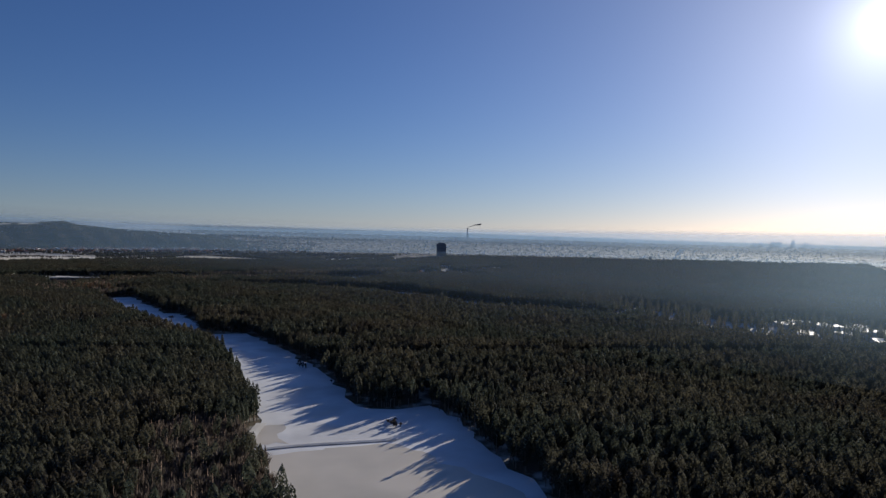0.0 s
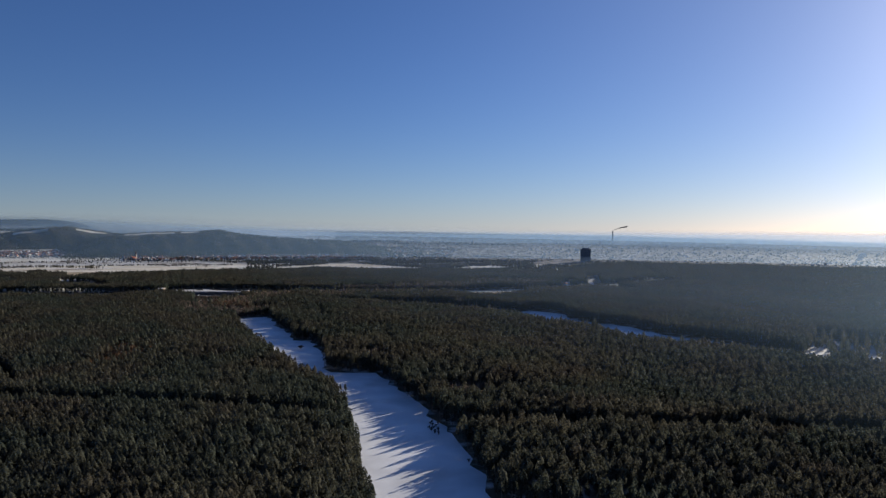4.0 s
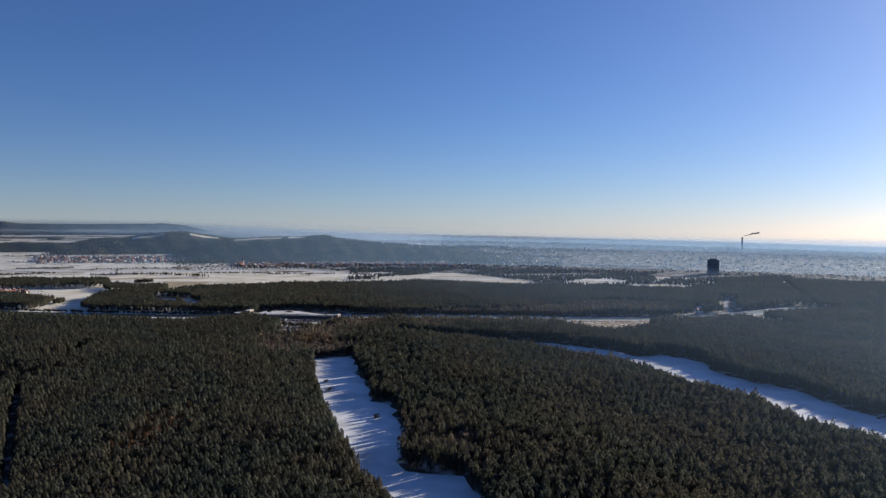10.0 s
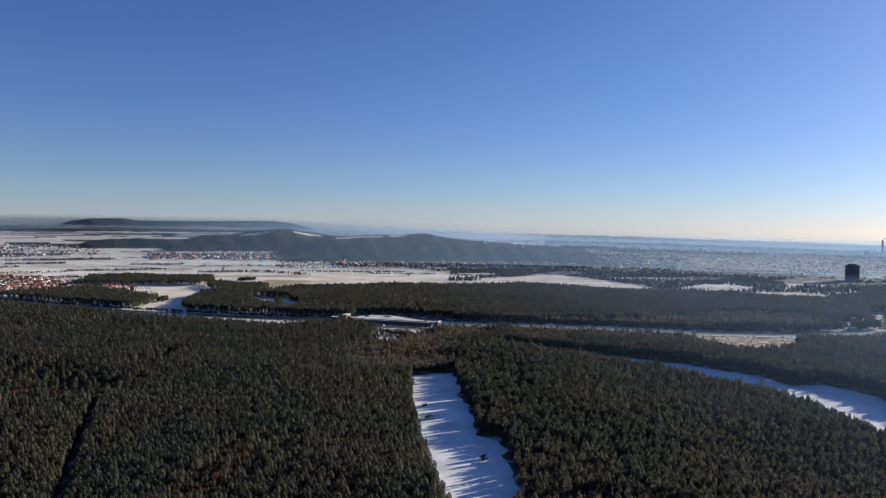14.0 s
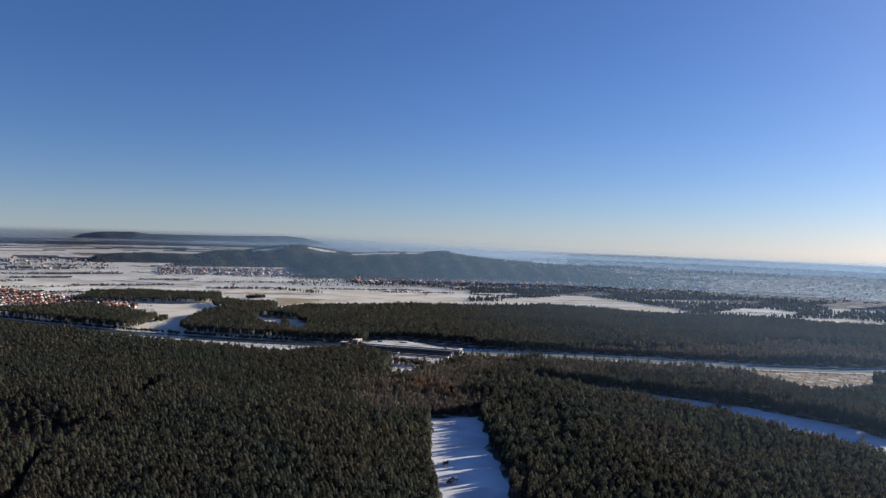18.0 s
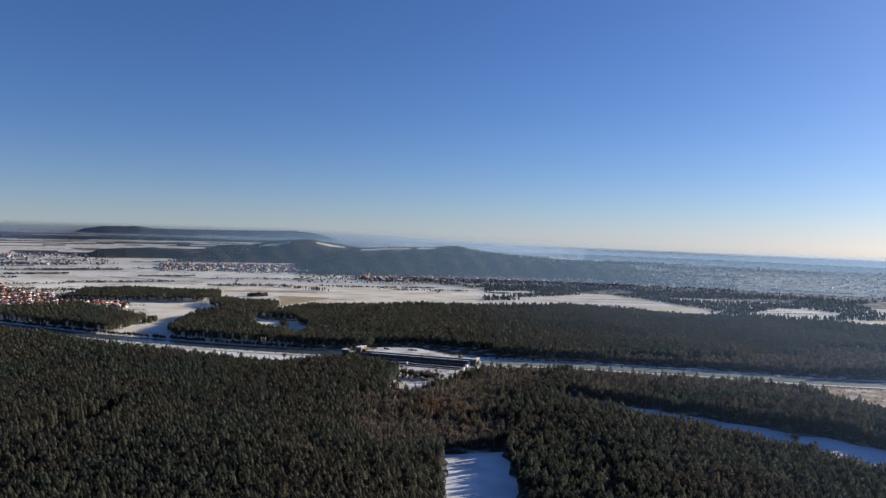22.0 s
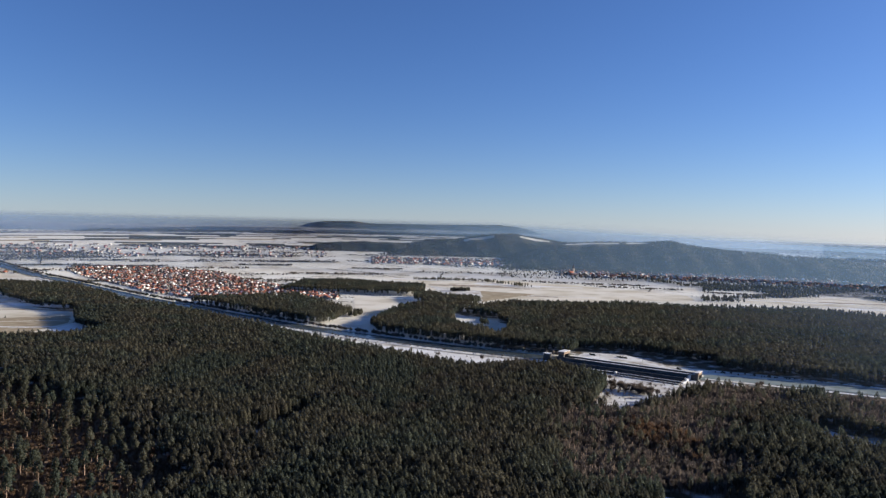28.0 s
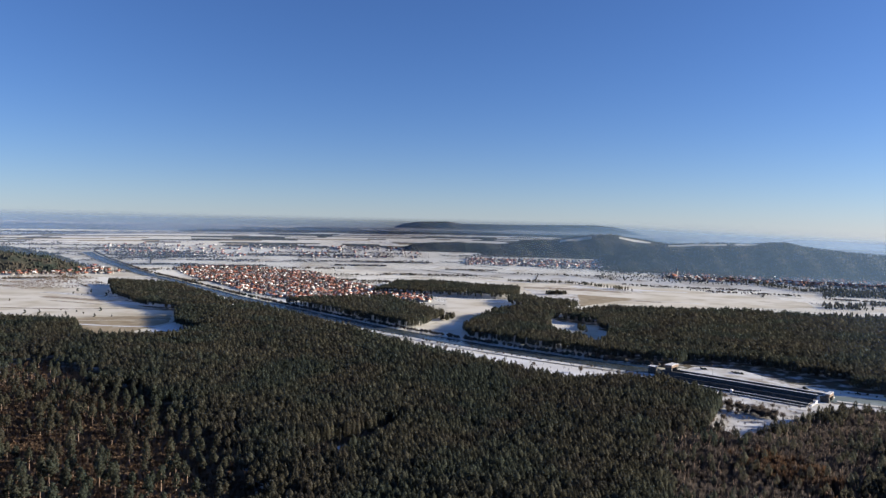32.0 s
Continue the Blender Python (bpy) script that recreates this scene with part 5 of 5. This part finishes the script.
def make_chimney(x, y, top):
    e = new("chimney_stack")
    tagged(e, "tall slender power station chimney with a thin smoke plume", "chimney")
    z = float(land(x, y))
    bm = bmesh.new()
    bmesh.ops.create_cone(bm, cap_ends=True, segments=14, radius1=5.5, radius2=3.4, depth=top - z)
    bmesh.ops.translate(bm, verts=bm.verts, vec=(0, 0, (top - z) / 2))
    part("shaft", bm_mesh("shaft", bm, HIGHRISE), e)
    bm = bmesh.new()
    bmesh.ops.create_cone(bm, cap_ends=True, segments=14, radius1=3.9, radius2=3.9, depth=6)
    bmesh.ops.translate(bm, verts=bm.verts, vec=(0, 0, top - z - 6))
    part("band", bm_mesh("band", bm, SLATE), e)
    e.matrix_basis = pose(x, y, z)


def smoke(name, x, y, z, length, rise, size, mat, label):
    r = np.random.default_rng(int(x))
    bm = bmesh.new()
    for k in range(26):
        f = k / 25
        q = Matrix.Translation((length * f * 0.45 + r.normal(0, size * 0.3), -length * f * 0.9, rise * f ** 0.7 + r.normal(0, size * 0.3)))
        s = size * (0.35 + 1.1 * f) * r.uniform(0.7, 1.2)
        bmesh.ops.create_icosphere(bm, subdivisions=2, radius=s, matrix=q @ Matrix.Diagonal((1, 1, 0.6, 1)))
    for v in bm.verts:
        v.co += Vector(noise.noise_vector(v.co * 0.12)) * size * 0.5
    e = new(name, bm_mesh(name, bm, mat))
    e.matrix_basis = pose(x, y, z)
    return tagged(e, label, "smoke", kind="stuff")


def thin(name, color, alpha):
    m = material(name, color, 1.0, spec=0.0)
    m.node_tree.nodes["Principled BSDF"].inputs["Alpha"].default_value = alpha
    return m


make_church()
make_tower_block(2566, 857, 54, 46, 60, 25, "dark concrete apartment tower standing above the woods", 17)
make_chimney(3586, 1166, 148)
smoke("smoke_plume", 3586, 1166, 150, 80, 24, 4, thin("grey_smoke", (0.13, 0.13, 0.14), 0.75), "thin grey smoke drifting from the chimney")
for k, (dx, dy, h, w) in enumerate(((0, 0, 17, 18), (-10, -40, 20, 20), (-30, -95, 28, 18), (20, -130, 20, 30), (10, -200, 30, 16), (-10, -260, 18, 20), (20, -100, 17, 34))):
    make_tower_block(3880 + dx, -480 + dy, w, 14, h, 80 + 12 * k, "hazy grey apartment tower of the far city", 12)
smoke("steam_plume", 3000, -160, 0, 40, 46, 8, thin("white_steam", (0.85, 0.85, 0.85), 0.8), "white steam rising above the trees")


def make_city():
    r = np.random.default_rng(9)
    vs, ts, base = [], [], 0
    cube_t = np.array([(0, 1, 5), (0, 5, 4), (1, 2, 6), (1, 6, 5), (2, 3, 7), (2, 7, 6), (3, 0, 4), (3, 4, 7), (4, 5, 6), (4, 6, 7)])
    for k in range(1100):
        b, q = radians(r.uniform(46, 104)), r.uniform(2700, 3980)
        x, y = q * math.sin(b), q * math.cos(b)
        w, d, h = r.uniform(2.5, 7), r.uniform(2.5, 4.5), r.choice([3, 4, 5, 7, 10], p=[0.35, 0.3, 0.2, 0.1, 0.05])
        a = r.uniform(0, 1.57)
        c = np.array([(-w, -d), (w, -d), (w, d), (-w, d)]) @ np.array([(math.cos(a), math.sin(a)), (-math.sin(a), math.cos(a))]) + (x, y)
        z = float(land(x, y))
        vs.append(np.concatenate([np.c_[c, np.full(4, z)], np.c_[c, np.full(4, z + h)]]))
        ts.append(cube_t + base)
        base += 8
    tagged(new("far_city", tri_mesh("far_city", np.concatenate(vs), np.concatenate(ts), CITY)), "pale roofs and blocks of the hazy far city", "city", kind="stuff")
    b, q = np.radians(r.uniform(44, 120, 11500)), r.uniform(2450, 4040, 11500)
    x, y = q * np.sin(b), q * np.cos(b)
    k = ~wooded(x, y)
    for area in OPEN_PLAIN:
        k &= ~inside(area, x, y)
    x, y = x[k], y[k]
    plant("city_trees", x, y, [clump_set(2, 12, 6, 0.3, 5, r)], WOODS, r.uniform(0.2, 0.45, len(x)), "dark trees between the houses of the far city", "trees")


def make_town_ground():
    """Streets, gardens and yards under the far city."""
    b, q = np.meshgrid(np.radians(np.arange(46, 118.1, 1.5)), np.linspace(2450, 4050, 26))
    x, y = (q * np.sin(b)).ravel(), (q * np.cos(b)).ravel()
    n = b.shape[1]
    faces = [(j * n + k, j * n + k + 1, j * n + k + 1 + n, j * n + k + n) for j in range(25) for k in range(n - 1)]
    me = mesh_of("town_ground", np.c_[x, y, land(x, y) + 0.6], [f[::-1] for f in faces], TOWN)
    tagged(new("town_ground", me), "grey streets and snowy gardens of the far city", "ground", kind="structure")


make_city()
make_town_ground()


def make_weir():
    e = new("weir_bridge")
    tagged(e, "low footbridge with railings over the weir of the frozen lake", "bridge")
    length = 82
    part("deck", box_mesh("deck", BRICK, (0, length, -1.2, 1.2, 2.2, 2.6), bevel=0.05), e)
    part("deck_snow", box_mesh("deck_snow", ROOF_SNOW, (0, length, -1.0, 1.0, 2.6, 2.7)), e, "trodden snow on the deck")
    pier = box_mesh("pier", CONCRETE, (-0.6, 0.6, -1.6, 1.6, 0, 2.2), bevel=0.1)
    post = box_mesh("post", STEEL, (-0.05, 0.05, -0.05, 0.05, 2.6, 3.7))
    for k in range(9):
        part("pier", pier, e, at=pose(1 + k * 10, 0, 0))
    for s in (-1, 1):
        for k in range(28):
            part("post", post, e, at=pose(0.5 + k * 3, s * 1.1, 0))
        part("rail", box_mesh("rail", STEEL, (0, length, s * 1.1 - 0.05, s * 1.1 + 0.05, 3.65, 3.75)), e)
    e.matrix_basis = pose(496, -261, 0.2, 0, 0, math.degrees(math.atan2(-11, 82)))


def make_hill_buildings():
    for b, q, w, h in ((40.75, 3250, 12, 5), (43.5, 3240, 14, 5), (44.3, 3225, 10, 4)):
        x, y = q * math.sin(radians(b)), q * math.cos(radians(b))
        z = float(ridge_height(MAIN_HILL, 2880, 3350, 3650, np.array([x]), np.array([y]))[0])
        e = new("hill_building")
        tagged(e, "white flat-roofed building in the forest on the hill", "building", "buildings on the hill")
        part("wall", box_mesh("wall", PLASTER, (-w / 2, w / 2, -4, 4, 0, h + 4), bevel=0.2), e)
        part("roof", box_mesh("roof", ROOF_SNOW, (-w / 2 - 0.5, w / 2 + 0.5, -4.5, 4.5, h + 4, h + 4.6)), e)
        e.matrix_basis = pose(x, y, z, 0, 0, -b)
        if h == 5 and b < 42:
            t = new("radio_mast")
            tagged(t, "white slender mast on the wooded hill", "mast")
            bm = bmesh.new()
            bmesh.ops.create_cone(bm, cap_ends=True, segments=8, radius1=1.6, radius2=1.0, depth=24)
            bmesh.ops.translate(bm, verts=bm.verts, vec=(0, 0, 12))
            part("shaft", bm_mesh("shaft", bm, PLASTER), t)
            part("platform", box_mesh("platform", STEEL, (-2.4, 2.4, -2.4, 2.4, 19, 20.2), bevel=0.3), t)
            t.matrix_basis = pose(x + 9, y + 4, z)


def make_halls():
    """Flat-roofed halls in the forest hamlet."""
    for k, (x, y, w, d, h, turn) in enumerate(((430, -625, 15, 9, 9, 20), (352, -642, 18, 10, 8.5, 10), (436, -668, 20, 12, 9.5, 15), (412, -700, 24, 11, 9, 12), (376, -684, 12, 9, 8, 30),
                                               (330, -712, 17, 8, 8, 5), (398, -724, 22, 10, 8.5, 18), (470, -640, 12, 8, 8, 60), (455, -700, 14, 10, 8.5, 0))):
        e = new("hall")
        tagged(e, "flat-roofed hall with fresh snow on its roof in the forest hamlet", "hall", "halls of the hamlet")
        part("wall", box_mesh("wall", PLASTER, (-w, w, -d, d, 0, h), bevel=0.1), e)
        part("roof", box_mesh("roof", ROOF_SNOW, (-w - 0.4, w + 0.4, -d - 0.4, d + 0.4, h, h + 0.5), bevel=0.1), e, "flat roof under snow")
        for j in range(4):
            u = -w + (j + 0.5) * w / 2
            part("window", box_mesh("window", GLASS, (u - 1.4, u + 1.4, -d - 0.06, -d + 0.02, h - 3.2, h - 1.4)), e)
        part("door", box_mesh("door", SLATE, (-w - 0.06, -w + 0.02, -2, 2, 0, 4)), e)
        e.matrix_basis = pose(x, y, 0.2, 0, 0, turn)


make_weir()
make_halls()
make_hill_buildings()


BELT = [(1311, 3052), (1465, 2615), (1555, 2076), (1736, 1965), (1919, 1766)]
BELT2 = [(649, 2382), (856, 2310), (947, 2040)]


def make_scrub():
    r = np.random.default_rng(33)
    shapes = [brush_set(26, 4.5, 2.4, r) for _ in range(4)]
    for area, gap, mat, label in ((CLEARING_E, 9, BRUSH, "brown scrub on the open ground by the canal"), (BANK_FIELD, 17, TWIGS, "low leafless bushes on the snowy canal bank"),
                                  (YARD, 8, TWIGS, "low leafless bushes on the lock ground"), (LOCK_YARD, 22, TWIGS, "scattered bushes behind the lock")):
        xs, ys = zip(*area)
        x, y = scatter(gap, min(xs), max(xs), min(ys), max(ys), lambda a, b: inside(area, a, b) & (off_line(CANAL_UP, a, b) > 32) & (off_line(CANAL_DOWN, a, b) > 32), r)
        lx, ly = (x - 444) * 0.607 + (y - 859) * -0.795, (x - 444) * -0.795 + (y - 859) * -0.607
        k = ~((lx > -40) & (lx < 240) & (ly > -80) & (ly < 54)) & (r.uniform(0, 1, len(x)) < 0.75)
        plant("scrub", x[k], y[k], shapes, mat, r.uniform(0.4, 1.2, int(k.sum())), label, "shrubs")
    b, q = np.radians(r.uniform(38, 78, 15000)), np.sqrt(r.uniform(1450 ** 2, 2700 ** 2, 15000))
    x, y = q * np.sin(b), q * np.cos(b)
    k = ~wooded(x, y) & (np.sin(x * 0.012 + 2 * np.sin(y * 0.009)) + np.sin(y * 0.017 + x * 0.004) > -0.55)
    for area in OPEN_PLAIN:
        k &= ~inside(area, x, y)
    x, y = x[k], y[k]
    plant("plain_woods", x, y, [dome_set(2, 4, 14, 4.5, 0.05, r) for _ in range(6)], WOODS, r.uniform(0.4, 0.95, len(x)), "dark tree belts between the fields of the plain", "woodland")
    sets = []
    for line, wide, n in ((BELT, 16, 420), (BELT2, 9, 90)):
        d = np.array(line, float)
        k = r.integers(0, len(d) - 1, n)
        f = r.uniform(0, 1, n)[:, None]
        p = d[k] * (1 - f) + d[k + 1] * f + r.normal(0, wide, (n, 2))
        sets.append((p[:, 0], p[:, 1]))
    for cx, cy, w, d, turn, n in ((660, 1932, 30, 12, 0, 60), (250, 1400, 28, 9, 60, 40), (478, 1240, 10, 22, 0, 12)):
        u, v, a = r.uniform(-w, w, n), r.uniform(-d, d, n), radians(turn)
        sets.append((cx + u * math.cos(a) - v * math.sin(a), cy + u * math.sin(a) + v * math.cos(a)))
    x, y = (np.concatenate(q) for q in zip(*sets))
    plant("copse", x, y, [dome_set(3, 6, 13, 3.2, 0.15, r, 0.8) for _ in range(5)], PINE, r.uniform(0.7, 1.1, len(x)), "small dark copses on the snowy fields", "trees")
    x, y = scatter(9, -960, -580, 1930, 2560, lambda a, b: inside([(-960, 2500), (-825, 2545), (-690, 2330), (-602, 2100), (-660, 2010), (-740, 1950), (-960, 2150)], a, b) & (np.sin(a * 0.03) + np.sin(b * 0.041) > -0.7), r)
    plant("bare_woodland", x, y, [brush_set(22, 9, 4.2, r) for _ in range(4)], BRUSH, r.uniform(0.6, 1.2, len(x)), "brown leafless wood beside the snowy fields", "woodland")
    x, y = scatter(44, -800, -280, 1150, 2060, lambda a, b: inside(LEFT_FIELDS, a, b) & ~inside(BROWN, a, b), r)
    k = np.sin(x * 0.011 + 1) * np.sin(y * 0.014) > 0.25
    plant("scrub", x[k], y[k], [clump_set(3, 8, 2.5, 0.1, 2.2, r)], WOODS, r.uniform(0.5, 1.2, int(k.sum())), "dark bushes scattered over the snowy fields", "shrubs")


make_scrub()


# ---- painted haze ----
def painted_haze_material(share, back, forward, z0, z1, z2, z3):
    """Haze painted as a see-through blue: it scatters sky light back and passes sunlight on, between the heights given.
    """
    m = bpy.data.materials.new("painted_haze_wall")
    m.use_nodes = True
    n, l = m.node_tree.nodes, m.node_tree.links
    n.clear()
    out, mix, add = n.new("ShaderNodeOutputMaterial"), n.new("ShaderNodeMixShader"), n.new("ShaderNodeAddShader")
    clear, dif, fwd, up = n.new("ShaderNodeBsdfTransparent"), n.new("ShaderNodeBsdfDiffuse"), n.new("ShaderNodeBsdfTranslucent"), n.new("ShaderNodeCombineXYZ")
    # fixed sunward normal keeps the painted haze evenly bright all round
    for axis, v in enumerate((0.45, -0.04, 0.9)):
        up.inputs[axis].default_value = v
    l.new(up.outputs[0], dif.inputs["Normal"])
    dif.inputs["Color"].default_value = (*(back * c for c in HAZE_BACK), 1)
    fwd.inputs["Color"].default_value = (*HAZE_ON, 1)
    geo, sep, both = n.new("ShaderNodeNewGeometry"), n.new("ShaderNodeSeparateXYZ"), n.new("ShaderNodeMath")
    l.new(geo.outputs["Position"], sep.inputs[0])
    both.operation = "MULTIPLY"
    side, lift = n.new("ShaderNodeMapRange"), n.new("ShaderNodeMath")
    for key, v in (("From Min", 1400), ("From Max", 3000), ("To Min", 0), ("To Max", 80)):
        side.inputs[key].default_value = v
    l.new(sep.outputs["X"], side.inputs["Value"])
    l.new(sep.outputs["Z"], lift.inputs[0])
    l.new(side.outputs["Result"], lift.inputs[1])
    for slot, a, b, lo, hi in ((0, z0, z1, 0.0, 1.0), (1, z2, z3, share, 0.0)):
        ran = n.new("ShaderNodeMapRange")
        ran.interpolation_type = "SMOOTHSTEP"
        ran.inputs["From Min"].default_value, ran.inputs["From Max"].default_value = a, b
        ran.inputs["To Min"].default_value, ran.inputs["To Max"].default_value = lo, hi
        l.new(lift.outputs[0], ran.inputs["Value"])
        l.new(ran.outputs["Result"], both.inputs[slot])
    l.new(dif.outputs[0], add.inputs[0])
    lobe, more = n.new("ShaderNodeBsdfRefraction"), n.new("ShaderNodeAddShader")
    lobe.inputs["Color"].default_value = (0.70 * forward, 0.86 * forward, forward, 1)
    lobe.inputs["Roughness"].default_value, lobe.inputs["IOR"].default_value = 0.9, 1.5
    l.new(fwd.outputs[0], more.inputs[0])
    l.new(lobe.outputs[0], more.inputs[1])
    l.new(more.outputs[0], add.inputs[1])
    l.new(both.outputs[0], mix.inputs[0])
    l.new(clear.outputs[0], mix.inputs[1])
    l.new(add.outputs[0], mix.inputs[2])
    l.new(mix.outputs[0], out.inputs["Surface"])
    return m


def make_haze_walls():
    """Added see-through walls at growing distance round the valley, coloured blue to imitate thin haze."""
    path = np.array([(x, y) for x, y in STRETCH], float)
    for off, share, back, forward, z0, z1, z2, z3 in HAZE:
        m = painted_haze_material(share, back, forward, z0, z1, z2, z3)
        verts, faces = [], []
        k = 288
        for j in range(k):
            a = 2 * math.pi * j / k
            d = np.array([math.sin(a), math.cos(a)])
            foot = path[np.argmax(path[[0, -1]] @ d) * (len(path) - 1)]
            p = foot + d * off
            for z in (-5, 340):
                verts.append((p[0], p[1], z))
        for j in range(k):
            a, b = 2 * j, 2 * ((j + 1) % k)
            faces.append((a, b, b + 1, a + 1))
        tagged(new("painted_haze_layer", mesh_of("painted_haze_layer", verts, faces, m, True)), "added see-through wall, coloured blue to imitate winter haze round the valley", "haze", kind="structure")


def make_low_haze_sheet(height, reach, back, gloss_color, share):
    """An added level see-through sheet over the eastern woods, imitating haze and sun-side glare, thinning to nothing
    at its borders.
    """
    m = bpy.data.materials.new("painted_haze_sheet")
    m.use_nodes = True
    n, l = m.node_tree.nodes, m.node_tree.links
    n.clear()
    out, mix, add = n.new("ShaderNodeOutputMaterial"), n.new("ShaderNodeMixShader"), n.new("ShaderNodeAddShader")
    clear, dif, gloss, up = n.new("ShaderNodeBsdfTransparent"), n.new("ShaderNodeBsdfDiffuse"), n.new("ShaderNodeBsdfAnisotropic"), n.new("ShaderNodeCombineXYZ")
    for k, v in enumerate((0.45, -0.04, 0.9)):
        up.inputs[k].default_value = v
    # blue diffuse plus rough gloss paint the pale veil on the sun side
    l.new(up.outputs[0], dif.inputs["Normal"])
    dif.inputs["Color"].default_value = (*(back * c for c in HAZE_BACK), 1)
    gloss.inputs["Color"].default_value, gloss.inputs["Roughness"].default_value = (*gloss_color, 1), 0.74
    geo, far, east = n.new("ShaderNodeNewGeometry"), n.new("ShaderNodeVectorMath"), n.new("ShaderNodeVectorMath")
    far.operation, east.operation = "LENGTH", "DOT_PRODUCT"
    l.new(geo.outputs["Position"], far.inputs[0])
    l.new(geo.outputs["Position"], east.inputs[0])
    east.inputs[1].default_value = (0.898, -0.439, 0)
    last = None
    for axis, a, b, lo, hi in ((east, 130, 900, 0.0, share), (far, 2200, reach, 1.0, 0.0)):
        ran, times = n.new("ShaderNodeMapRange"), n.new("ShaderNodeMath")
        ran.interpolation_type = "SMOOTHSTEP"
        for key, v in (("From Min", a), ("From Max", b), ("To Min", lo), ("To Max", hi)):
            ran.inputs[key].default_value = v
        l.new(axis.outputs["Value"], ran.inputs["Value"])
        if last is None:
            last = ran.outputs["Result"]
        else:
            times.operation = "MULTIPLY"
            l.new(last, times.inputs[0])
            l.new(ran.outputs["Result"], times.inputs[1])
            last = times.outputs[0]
    l.new(dif.outputs[0], add.inputs[0])
    l.new(gloss.outputs[0], add.inputs[1])
    l.new(last, mix.inputs[0])
    l.new(clear.outputs[0], mix.inputs[1])
    l.new(add.outputs[0], mix.inputs[2])
    l.new(mix.outputs[0], out.inputs["Surface"])
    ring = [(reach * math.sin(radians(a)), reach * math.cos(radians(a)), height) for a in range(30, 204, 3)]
    tagged(new("painted_haze_layer", mesh_of("painted_haze_layer", ring, [tuple(range(len(ring)))[::-1]], m)), "added level see-through sheet, coloured blue to imitate haze over the eastern woods", "haze", kind="structure")


# distance haze is put into these blue colours, denser on the farther walls
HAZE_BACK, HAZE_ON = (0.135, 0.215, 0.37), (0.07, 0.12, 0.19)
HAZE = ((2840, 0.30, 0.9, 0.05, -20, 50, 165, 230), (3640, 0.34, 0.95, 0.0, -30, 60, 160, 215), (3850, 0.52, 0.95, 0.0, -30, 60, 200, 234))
make_low_haze_sheet(30, 2900, 0.3, (0.24, 0.36, 0.50), 0.11)
make_haze_walls()
